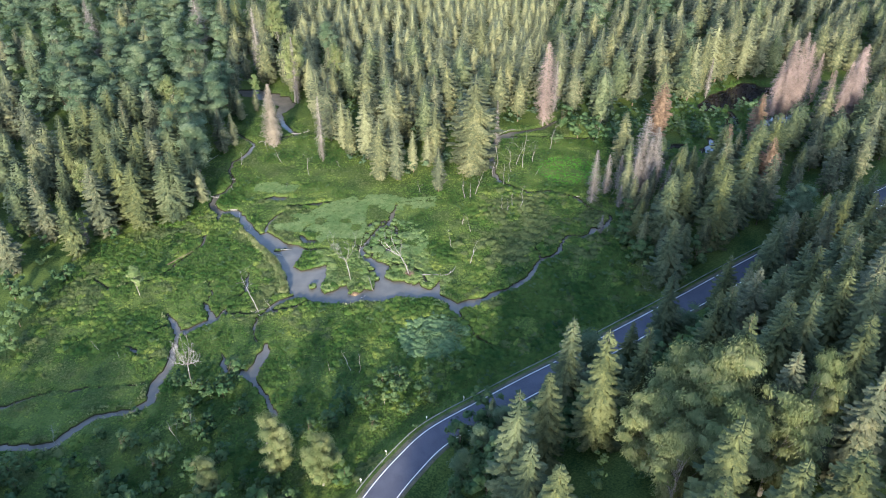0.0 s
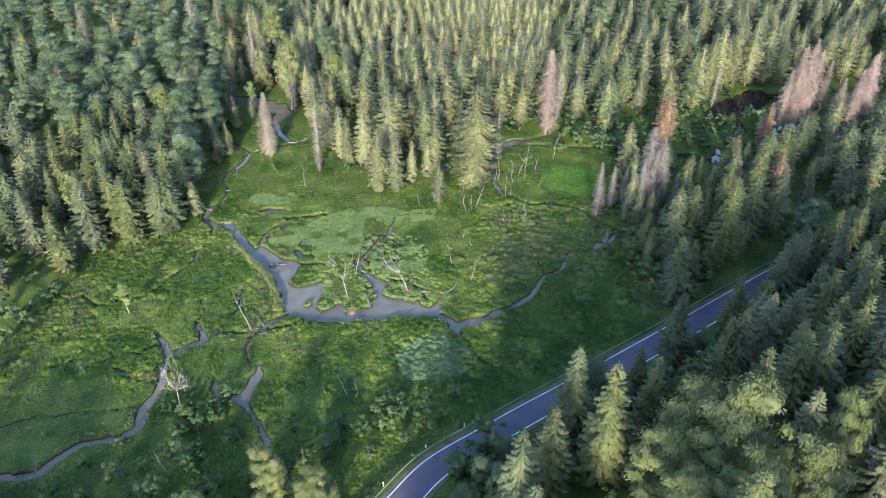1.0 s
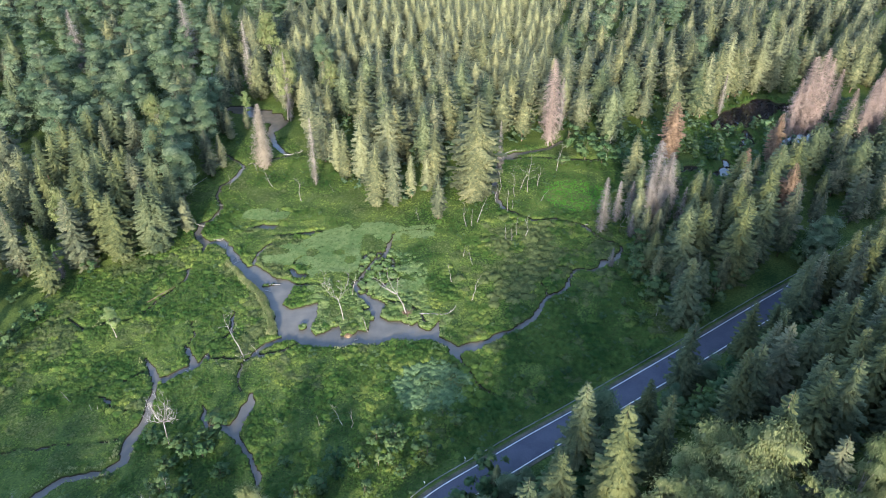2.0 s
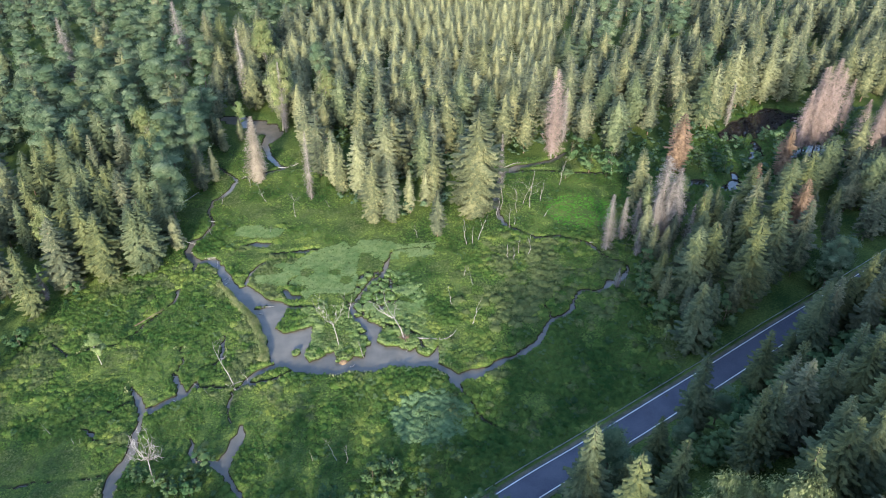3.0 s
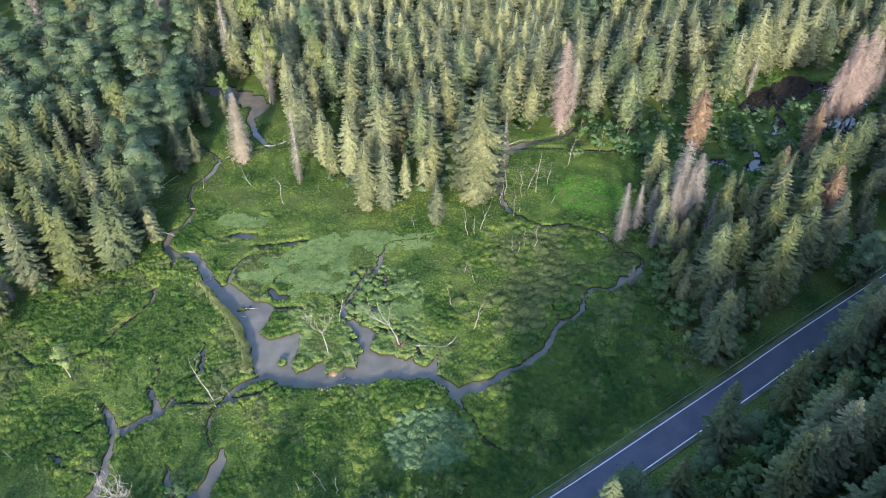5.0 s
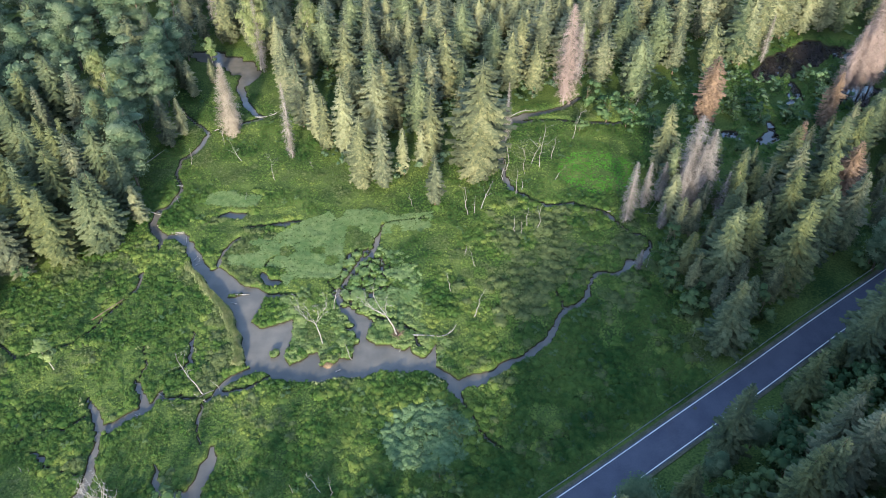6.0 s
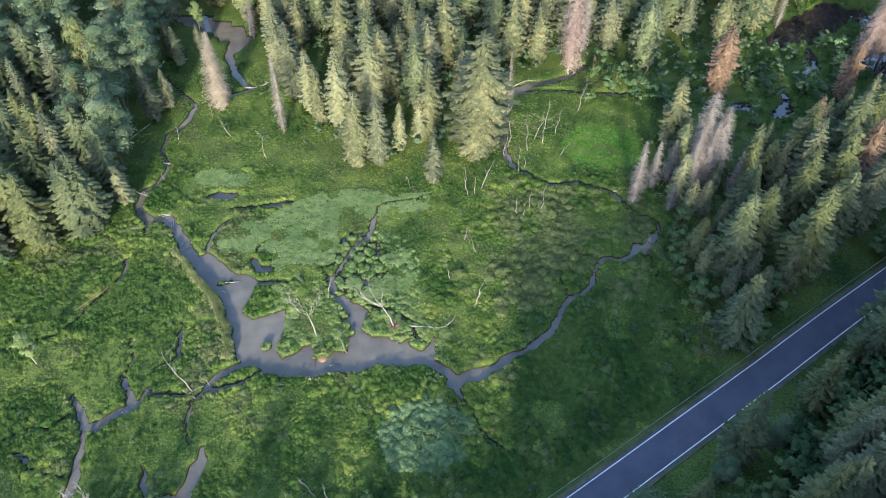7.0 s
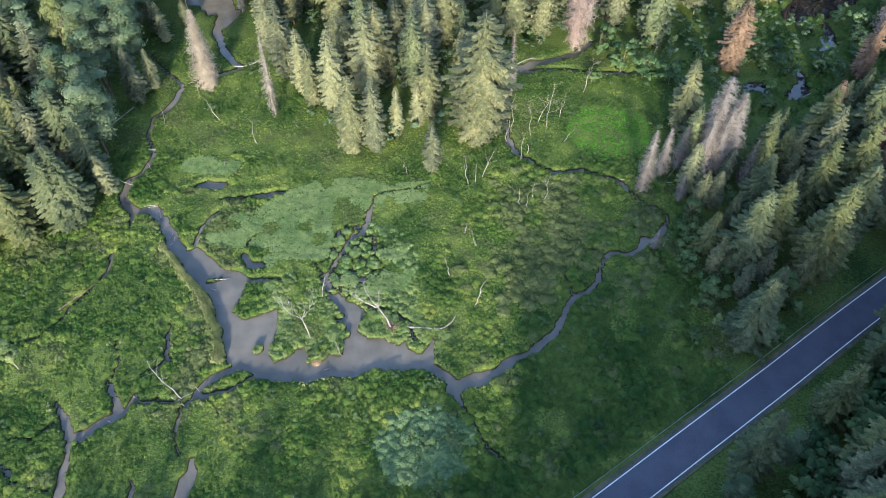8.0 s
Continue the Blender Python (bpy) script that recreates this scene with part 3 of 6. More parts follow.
def dead_spruce_soup(h, r, boughs, seed, bottom=0.1, twigs=5, top=0.6, slim=0.05):
    """A dead spruce: thin bare boughs with fine hanging twigs, open to the light."""
    g = np.random.default_rng(seed)
    lop = g.uniform(0, 2 * np.pi)
    k = np.arange(boughs)
    frac = ((k + g.uniform(0, 1, boughs)) / boughs) ** 1.05 * 0.97
    a = 2.39996 * k + g.normal(size=boughs) * 0.4
    L = r * np.minimum(1, (1 - frac) / top) ** 0.8 * (0.55 + 0.45 * np.minimum(1, frac / 0.25)) * (1 + 0.2 * np.cos(a - lop)) * g.uniform(0.55, 1.25, boughs) + 0.25
    z0 = h * (bottom + (1 - bottom) * frac)
    drop = L * g.uniform(0.35, 0.95, boughs) * (1 - 1.1 * frac ** 2)
    out = np.stack([np.cos(a), np.sin(a), np.zeros(boughs)], 1)
    side = np.stack([-np.sin(a), np.cos(a), np.zeros(boughs)], 1)

    def at(q):
        p = out * (L * q)[:, None]
        p[:, 2] = z0 - drop * (1.6 * q - 0.8 * q * q)
        return p

    thin = side * slim
    up = np.array([0, 0, slim])
    tris = [at(np.zeros(boughs)) + thin, at(np.zeros(boughs)) - thin, at(np.ones(boughs)), at(np.zeros(boughs)) + up, at(np.zeros(boughs)) - up, at(np.ones(boughs))]
    for m in range(twigs):
        for sg in (-1, 1):
            q = g.uniform(0.25, 0.98, boughs)
            w = (0.16 * L * (1.3 - 0.7 * q) + 0.12) * g.uniform(0.6, 1.4, boughs)
            tip = at(q + 0.08) + side * (sg * w)[:, None]
            tip[:, 2] += w * g.uniform(-0.6, 0.3, boughs)
            tris += [at(q - 0.4 * slim), at(q + 0.4 * slim), tip]
    v = np.stack(tris, 1).reshape(-1, 3)
    s = Soup()
    s.add(v, np.arange(len(v)).reshape(-1, 3))
    return s


def trunk_arrays(h, r0, seed, sides=7, bend=0.12):
    g = np.random.default_rng(seed)
    zz = np.linspace(-0.4, h, 7)
    p = np.c_[np.cumsum(g.uniform(-bend, bend, 7)), np.cumsum(g.uniform(-bend, bend, 7)), zz]
    p[:, :2] -= p[0, :2]
    rad = r0 * (1 - 0.93 * np.linspace(0, 1, 7) ** 1.1)
    rad[0] *= 1.35
    return tube(p, rad, sides)


OCTA = np.array([(1, 0, 0), (0.5, 0.87, 0), (-0.5, 0.87, 0), (-1, 0, 0), (-0.5, -0.87, 0), (0.5, -0.87, 0), (0.1, 0.1, 0.85), (0, 0, -0.6), (0.55, 0.3, 0.62), (-0.5, 0.35, 0.62), (0, -0.6, 0.62)])
OCTA_F = np.array([(0, 1, 8), (1, 2, 9), (1, 9, 8), (2, 3, 9), (3, 4, 10), (3, 10, 9), (4, 5, 10), (5, 0, 8), (5, 8, 10), (8, 9, 6), (9, 10, 6), (10, 8, 6), (1, 0, 7), (2, 1, 7), (3, 2, 7), (4, 3, 7), (5, 4, 7), (0, 5, 7)])


def leaf_cloud(s, centre, size, n, leaf, g, middle=0.74, hang=0.0):
    """A clump of n leaf sprays round a dense middle; with hang they are narrow and droop."""
    s.add(centre + OCTA * np.asarray(size) * middle * g.uniform(0.75, 1.2, (11, 1)), OCTA_F)
    d = g.normal(size=(n, 3))
    d /= np.linalg.norm(d, axis=1)[:, None]
    d[:, 2] = np.abs(d[:, 2]) * 0.9 + d[:, 2] * 0.1
    p = centre + d * np.asarray(size) * (g.uniform(0.55, 1.08, (n, 1)))
    nrm = d + g.normal(size=(n, 3)) * 0.30 + np.array([0, 0, 0.15])
    nrm /= np.linalg.norm(nrm, axis=1)[:, None]
    a = np.cross(nrm, g.normal(size=(n, 3)))
    a /= np.linalg.norm(a, axis=1)[:, None]
    if hang:
        a = d * np.array([0.55, 0.55, 0.1]) + g.normal(size=(n, 3)) * 0.25 - np.array([0, 0, hang])
        a /= np.linalg.norm(a, axis=1)[:, None]
        nrm = np.cross(a, np.cross(nrm, a)) + 1e-6
        nrm /= np.linalg.norm(nrm, axis=1)[:, None]
    b = np.cross(nrm, a) * (0.42 if hang else 1.0)
    L = leaf * g.uniform(0.6, 1.3, (n, 1))
    v = np.stack([p - a * L * 0.5, p + b * L * 0.42 - nrm * L * 0.08, p + a * L * 0.62 - np.array([0, 0, 0.18]) * L, p - b * L * 0.42 - nrm * L * 0.08], 1).reshape(-1, 3)
    q = np.arange(n) * 4
    s.middles.append(np.tile(centre, (11 + 4 * n, 1)))
    s.add(v, np.concatenate([np.stack([q, q + 1, q + 2], 1), np.stack([q, q + 2, q + 3], 1)]))


def broadleaf(h, spread_r, seed, clumps=34, leaves=34, leaf=0.55, low=0.28, droop=0.0, puff=(0.055, 0.10), middle=0.74, hang=0.0):
    """Wood and leaves of a broad-leaved tree: a trunk, limbs and a clump at each limb's end."""
    g = np.random.default_rng(seed)
    wood, crown, limbs = Soup(), Soup(), []
    v, f = trunk_arrays(h * 0.9, 0.011 * h + 0.02, seed, 7, 0.02 * h)
    wood.add(v, f)
    axis_pts = v.reshape(7, 7, 3).mean(1) if len(v) == 49 else None
    lobes = [(g.uniform(0, 2 * np.pi), g.uniform(low + 0.1, 0.9)) for _ in range(6)]
    for k in range(clumps):
        lob = lobes[k % 6]
        a = lob[0] + g.normal() * 0.55
        zf = np.clip(lob[1] + g.normal() * 0.16, low, 1.0)
        belly = math.sin(np.pi * min(1, max(0.06, (zf - low * 0.75) / (1.08 - low * 0.75)))) ** 0.7
        rr = spread_r * belly * g.uniform(0.16, 1.0)
        c = np.array([rr * math.cos(a), rr * math.sin(a), h * zf])
        i = int(np.clip((zf - 0.18) * 6, 0, 6))
        start = axis_pts[i]
        c[:2] += start[:2] * 0.7
        midp = (start + c) / 2 + np.array([0, 0, 0.04 * h])
        if k % 4 == 0:
            limbs.append(tube([start, midp, c], [0.0042 * h, 0.0028 * h, 0.001 * h], 4))
        size = h * g.uniform(*puff) * np.array([1.05, 1.05, 0.85 + droop])
        leaf_cloud(crown, c, size, leaves, leaf, g, middle, hang)
    return wood, crown, limbs


def bare_tree(h, r0, seed, limbs=7, lean=(0, 0), twigs=3, start=0.3, crook=0.05):
    """A dead leafless tree: a crooked tapering stem with forking limbs."""
    g = np.random.default_rng(seed)
    s = Soup()
    n = 8
    t = np.linspace(0, 1, n)
    p = np.c_[lean[0] * t + np.r_[0, np.cumsum(g.normal(size=n - 1)) * crook * h * 0.5], lean[1] * t + np.r_[0, np.cumsum(g.normal(size=n - 1)) * crook * h * 0.5], h * t - 0.3]
    s.add(*tube(p, r0 * (1 - 0.8 * t), 6))
    for k in range(limbs):
        q = g.uniform(start, 0.97)
        i = min(n - 2, int(q * (n - 1)))
        b = p[i] + (p[i + 1] - p[i]) * (q * (n - 1) - i)
        a = g.uniform(0, 2 * np.pi)
        L = h * g.uniform(0.15, 0.36) * (1.15 - 0.6 * q)
        d = np.array([math.cos(a), math.sin(a), g.uniform(0.3, 1.1)])
        d /= np.linalg.norm(d)
        e = b + d * L
        bend = (b + e) / 2 + g.normal(size=3) * 0.08 * L
        rr = r0 * (1 - 0.75 * q) * (0.5 if limbs < 14 else 0.32)
        s.add(*tube([b, bend, e], [rr, rr * 0.7, rr * 0.25], 4))
        for _ in range(twigs):
            u = g.uniform(0.4, 1)
            b2 = bend + (e - bend) * (2 * u - 1) if u > 0.5 else b + (bend - b) * 2 * u
            e2 = b2 + (d + g.normal(size=3) * 0.6) * L * g.uniform(0.25, 0.5)
            s.add(*tube([b2, e2], [rr * 0.35, rr * 0.1], 3))
    return s


def forked_tree(fork, tips, r0, seed, twigs=9):
    """A dead tree whose stem parts into a few curved limbs with fine twigs."""
    g = np.random.default_rng(seed)
    s = Soup()
    fork = np.array(fork, float)
    s.add(*tube([(0, 0, -0.4), fork * np.array([0.35, 0.35, 0.5]), fork], [r0 * 1.25, r0, r0 * 0.8], 7))
    for tip in tips:
        tip = np.array(tip, float)
        d = tip - fork
        line = smooth_line([fork, fork + d * np.array([0.5, 0.5, 0.28]), fork + d * np.array([0.86, 0.86, 0.66]), tip], 4)
        line[1:-1] += g.normal(size=(len(line) - 2, 3)) * 0.10
        rad = r0 * np.linspace(0.62, 0.12, len(line))
        s.add(*tube(line, rad, 5))
        for _ in range(twigs):
            i = int(g.integers(3, len(line)))
            e = g.normal(size=3) * 0.7 + np.array([0, 0, 0.7])
            e *= g.uniform(0.6, 1.7) / np.linalg.norm(e)
            p = line[i] + e * 0.55 + g.normal(size=3) * 0.12
            s.add(*tube([line[i], p, line[i] + e], [rad[i] * 0.5 + 0.015, 0.025, 0.01], 4))
            for _ in range(2):
                s.add(*tube([p, p + e * 0.4 + g.normal(size=3) * 0.3], [0.018, 0.008], 3))
    return s


# ---------------------------------------------------------------- trees: kinds
class Kind:
    """A kind of tree built a few times over and set out by copies."""

    def __init__(self, name, category, group, builds):
        self.name, self.category, self.group, self.builds, self.first, self.count = name, category, group, builds, {}, 0

    def put(self, x, y, scale, label, variant=None, z=None, wide=1.0, turn=None):
        v = self.count % len(self.builds) if variant is None else variant
        self.count += 1
        turn = rng.uniform(0, 360) if turn is None else turn
        if z is None:
            z = float(ground_level(np.array([x]), np.array([y]), np.array([5.0]))[0]) - 0.05
        m = pose(x, y, z, 0, 0, turn) @ Matrix.Diagonal((scale * wide, scale * wide, scale, 1))
        if v not in self.first:
            top = new(self.name)
            for pname, me in self.builds[v]:
                part(pname, me, top)
            top.matrix_basis = m
            self.first[v] = top
        else:
            src = self.first[v]
            keep = src.scale.copy()
            src.scale = (1, 1, 1)
            top = copy_thing(src, m)
            src.scale = keep
        tagged(top, label, self.category, self.group)
        return top


def spruce_builds(n, h, r, boughs, mats, seed, share=1.25, **kw):
    """n trees that take the needle colours in turn."""
    out = []
    for k in range(n):
        crown = spruce_soup(h, r * (0.92 + 0.16 * (k % 3) / 2), boughs, seed + k, **kw)
        tv, tf = trunk_arrays(h * 0.97, 0.009 * h + 0.02, seed + k)
        out.append([("trunk", raw_mesh("trunk", tv, tf, BARK, True)), ("crown", soft_crown("crown", crown, mats[k % len(mats)], share))])
    return out


def dead_builds(n, h, r, boughs, mat, seed, **kw):
    out = []
    for k in range(n):
        crown = dead_spruce_soup(h, r, boughs, seed + k, **kw)
        tv, tf = trunk_arrays(h * 0.98, 0.008 * h + 0.02, seed + k)
        out.append([("trunk", raw_mesh("trunk", tv, tf, SNAG, True)), ("crown", soft_crown("crown", crown, mat, 0.6))])
    return out


def leafy_builds(n, h, r, mat, wood_mat, seed, **kw):
    out = []
    for k in range(n):
        wood, crown, limbs = broadleaf(h, r, seed + k, **kw)
        out.append([("trunk", wood.mesh("trunk", wood_mat, True)), ("crown", soft_crown("crown", crown, mat, 0.7, 0.3, h * 0.5))] + [("limb", raw_mesh("limb", *a, wood_mat, True)) for a in limbs])
    return out


NEEDLES = (SPRUCE, OLIVE, DEEP)
spruces = Kind("spruce", "spruce tree", "spruces of the forest", spruce_builds(6, 20.0, 3.0, 230, NEEDLES, 100, top=0.48, core=0.64, ragged=0.13) + spruce_builds(3, 20.0, 2.8, 210, (OLIVE, SPRUCE, DEEP), 130, bottom=0.20, top=0.52, core=0.64, ragged=0.13))
big_spruce = Kind("spruce", "spruce tree", "spruces of the forest", spruce_builds(1, 20.0, 3.3, 460, (OLIVE,), 150, bottom=0.03, twigs=4, wide=0.13, top=0.36, ragged=0.24))
# mostly lighter needles, which put the low sun into the crowns' colour
edge_spruces = Kind("spruce", "spruce tree", "spruces of the forest", spruce_builds(4, 20.0, 2.9, 300, (YOUNG_AND_SUNLIT, OLIVE, YOUNG_AND_SUNLIT, SPRUCE), 140, bottom=0.10, twigs=4, wide=0.15, top=0.5, core=0.6, ragged=0.15))
near_spruces = Kind("spruce", "spruce tree", "spruces of the forest", spruce_builds(6, 20.0, 3.1, 380, (NEAR, DEEP, NEAR, SPRUCE), 170, bottom=0.08, core=0.58, wide=0.12, twigs=5, top=0.6, ragged=0.2))
rusty = Kind("dead_spruce", "dead tree", "dead spruces", spruce_builds(2, 20.0, 2.7, 380, (RUST,), 200, share=0.8, bottom=0.10, wide=0.13, top=0.42, core=0.62, ragged=0.16))
pale = Kind("dead_spruce", "dead tree", "dead spruces", dead_builds(3, 20.0, 2.8, 620, PINK, 210, top=0.5, twigs=6, slim=0.045))
beige = Kind("dead_spruce", "dead tree", "dead spruces", dead_builds(1, 20.0, 2.2, 900, BEIGE, 215, bottom=0.05, top=0.75, twigs=7, slim=0.05))
grey = Kind("dead_spruce", "dead tree", "dead spruces", dead_builds(3, 20.0, 2.3, 480, GREY_TWIG, 220, bottom=0.06, top=0.65, twigs=6, slim=0.045))
birches = Kind("birch", "birch tree", "broad-leaved trees", leafy_builds(3, 18.0, 3.6, BIRCH, BIRCH_BARK, 300, clumps=84, leaves=60, leaf=0.5, hang=0.8, puff=(0.045, 0.085), droop=0.55, middle=0.5))
near_birches = Kind("birch", "birch tree", "broad-leaved trees", leafy_builds(3, 18.0, 3.9, BIRCH, BIRCH_BARK, 304, clumps=130, leaves=150, leaf=0.30, puff=(0.035, 0.085), droop=0.75, middle=0.6, low=0.18, hang=0.8))
aspens = Kind("aspen", "aspen tree", "broad-leaved trees", leafy_builds(4, 20.0, 3.2, ASPEN, BARK, 310, clumps=34, leaves=150, leaf=0.36, puff=(0.065, 0.135), droop=0.1, middle=0.6, low=0.26))
limes = Kind("young_birch", "birch tree", "broad-leaved trees", leafy_builds(2, 10.0, 1.7, LIME, BIRCH_BARK, 320, clumps=26, leaves=36, leaf=0.30, low=0.34, puff=(0.07, 0.12), droop=0.2))
willows = Kind("willow_bush", "bush", "willow bushes", leafy_builds(3, 5.0, 2.4, WILLOW, BARK, 330, clumps=18, leaves=16, leaf=0.38, low=0.12, puff=(0.11, 0.18), middle=0.7))
grey_bush = Kind("grey_willow_bush", "bush", "willow bushes", leafy_builds(3, 3.2, 2.2, GREY_WILLOW, BARK, 340, clumps=16, leaves=44, leaf=0.22, low=0.10, puff=(0.11, 0.18)))

GREEN = "tall dark green spruce with drooping boughs in the forest"
FRONT = "green spruce lit warm by evening sun beside the marsh"
# at the edge of the forest behind the marsh: x, y, height
EDGE_SPRUCES = [(-24.6, 214.5, 23.7), (-19.1, 201.5, 21.5), (-16.9, 220.8, 24.4), (-14.4, 201.5, 21), (-9.4, 206.5, 14.8), (-2.6, 212.4, 22.3), (-4.9, 210.4, 12.5), (-1.4, 194, 15.5), (-6.4, 228.5, 21.2), (-11.5, 226.3, 11), (-71, 188, 11.5), (-72.1, 218.1, 16.8), (-70, 224.1, 12), (-30.1, 217.2, 17.4), (-33, 222, 19), (-43, 238, 22), (-46, 247, 20), (55.7, 208.4, 20.4), (53.2, 188, 15), (-38, 228, 23), (-81, 252, 14), (-75.5, 247, 12), (-72, 243, 12.5), (-68, 251, 9), (91.5, 261, 25), (97.5, 268, 26), (103, 275, 27), (109.5, 278, 26), (117, 281, 27), (113, 286, 28), (124, 283, 26)]
for x, y, h in EDGE_SPRUCES:
    edge_spruces.put(x, y, h / 20, FRONT, wide=rng.uniform(0.78, 1.0))
big_spruce.put(9.7, 206.5, 1.66, "very large old green spruce with hanging boughs at the marsh edge", wide=1.08)

MID_SPRUCES = [(-34, 262), (-27, 246), (-27, 265), (-23, 269), (-15, 226), (-11, 270), (-7, 289), (-1, 265), (-6, 222), (-3, 231), (1, 242), (6, 260), (9, 295), (15, 292), (15, 246), (23, 255), (30, 260), (47, 298), (44, 270), (64, 276), (77, 295), (75, 276), (91, 281), (90, 263), (106, 276), (123, 318), (134, 318)]
LEFT_SPRUCES = [(-151, 306), (-144, 306), (-103, 323), (-95, 320), (-88, 316), (-73, 313), (-113, 216), (-105, 209), (-107, 221), (-94, 221), (-83, 208), (-103, 228), (-106, 232), (-81, 198), (-90, 198), (-85, 194), (-88, 189), (-77, 179), (-89, 178), (-75.5, 181), (-97, 187), (-93, 171), (-84, 175)]
RIGHT_SPRUCES = [(68.3, 190.6, 18), (66.3, 183, 16.8), (83.2, 199.5, 20), (82.2, 192.6, 21), (77.2, 182.7, 21), (95, 202.5, 21), (86.1, 186.7, 23), (81.4, 174.5, 22), (102, 206.5, 21), (91.1, 181, 21), (71.8, 164.8, 27), (59.9, 168.2, 22.2), (64.9, 171.3, 21.3), (55.9, 149.9, 20), (54, 172, 12), (58, 184, 11), (73.6, 193, 15), (62, 157, 14)]
ROAD_SPRUCES = [(23.6, 101.8, 26.7), (26.9, 89.8, 28.7), (11.6, 78, 27.5), (63.5, 132.2, 19.5), (61.2, 118.3, 21.5), (46.7, 85.2, 28.8), (48.4, 123.7, 22.9), (52.3, 109.2, 21.5), (77.5, 142.2, 23.5), (93.6, 155, 22.6), (51.4, 78.8, 24.4), (18.4, 92.8, 19), (12.9, 70.9, 22), (36, 97, 23), (61.9, 96.1, 25), (70.4, 102.3, 25), (77.8, 105.9, 25), (63.3, 83.4, 26), (84.4, 151, 22), (57.6, 94.8, 24), (73.1, 98.9, 24), (72.6, 116.7, 24), (81, 119.2, 24)]
ROAD_SPRUCES += [(31.3, 105.0, 14), (66.2, 115, 22), (73.6, 141.6, 12), (54.6, 109.5, 22), (63.9, 121.7, 22), (82.5, 146.2, 22), (38, 112, 17), (9.8, 100.6, 9), (88, 152, 20), (98, 158.5, 22), (103, 162, 22), (90, 146, 23), (96, 151, 23), (101, 155, 23), (108, 167, 21), (113, 170, 22), (17.2, 84.4, 25)]
taken = [(x, y, 2.0) for x, y, h in EDGE_SPRUCES] + [(9.7, 206.5, 4.0)]
for x, y, h in RIGHT_SPRUCES:
    near_spruces.put(x, y, h / 20, "green spruce with sunlit tip between marsh and road", wide=rng.uniform(0.95, 1.15))
    taken.append((x, y, 2.4))
for group_of, h0, kind in ((MID_SPRUCES, 23.0, spruces), (LEFT_SPRUCES, 21.5, near_spruces)):
    for x, y in group_of:
        kind.put(x, y, (h0 + rng.uniform(-0.8, 0.8)) / 20, GREEN, wide=rng.uniform(1.0, 1.25))
        taken.append((x, y, 3.0))
for x, y, h in ROAD_SPRUCES:
    near_spruces.put(x, y, h / 20, "green spruce with sunlit top beside the road", wide=rng.uniform(0.74, 0.95))
    taken.append((x, y, 2.2))

# dead spruces
rusty.put(73, 231, 1.02, "dead spruce with rust-brown needles at a wet clearing", wide=1.2)
rusty.put(104.8, 227.5, 0.9, "dead spruce with pink-brown needles at a wet clearing", wide=0.9)
rusty.put(86, 203, 0.95, "dying spruce with orange-brown top", wide=0.9)
rusty.put(97, 196, 0.92, "dead spruce with rust-pink needles among green ones")
rusty.put(-100.5, 165, 0.42, "small dead spruce with rust-pink needles at the forest edge", wide=1.2)
pale.put(-97, 166.5, 0.45, "small bare dead spruce with pinkish twigs at the forest edge")
pale.put(-112.5, 156, 0.5, "small bare dead spruce with pinkish twigs at the forest edge")
pale.put(35, 240, 1.55, "tall dead spruce with pale pink-brown twigs at the forest edge", wide=0.85)
beige.put(-56.4, 224.5, 1.12, "pale beige dead spruce with dense dry twigs at the stream", wide=1.3)
for x, y, s in ((123.1, 246.4, 1.6), (119.5, 244.8, 1.5), (126.8, 248.5, 1.4), (116, 243.4, 1.15), (121, 249.5, 1.4), (135.7, 257.2, 1.02), (135, 235.5, 1.3), (139, 238.5, 1.5), (131.5, 238, 1.1), (147, 250.6, 1.33), (144, 246.5, 1.35), (142, 243, 1.3)):
    pale.put(x, y, s, "tall dead spruce with pinkish grey twigs at a pond", wide=rng.uniform(0.75, 0.95))
    taken.append((x, y, 2.5))
for x, y, s, w in ((59.4, 197.4, 1.22, 1.6), (62.4, 195.6, 1.1, 1.5), (60.4, 193.8, 0.95, 1.2), (63.6, 198.6, 0.95, 1.2), (44, 188.5, 0.9, 1.0), (44, 172.5, 0.32, 1.3), (53.2, 196, 0.62, 1.2), (51.5, 186, 0.40, 1.2), (57, 193, 0.85, 1.1), (49, 194, 0.7, 1.0), (66, 190, 0.7, 0.9)):
    grey.put(x, y, s, "bare silver-grey dead spruce with fine twigs", wide=w)
    taken.append((x, y, 1.8))
for x, y, s, w in ((-72.3, 280, 1.45, 0.7), (99, 263, 0.8, 0.7), (-102, 306, 1.5, 1.1), (-39, 214, 1.15, 0.6), (-30, 218, 0.8, 0.5), (-54, 257, 1.3, 0.6), (40, 250, 1.0, 0.8), (-144, 300, 1.3, 1.0), (17.5, 222, 0.9, 0.6)):
    grey.put(x, y, s, "slim dead spruce with bare pale branches", wide=w)
    taken.append((x, y, 1.8))

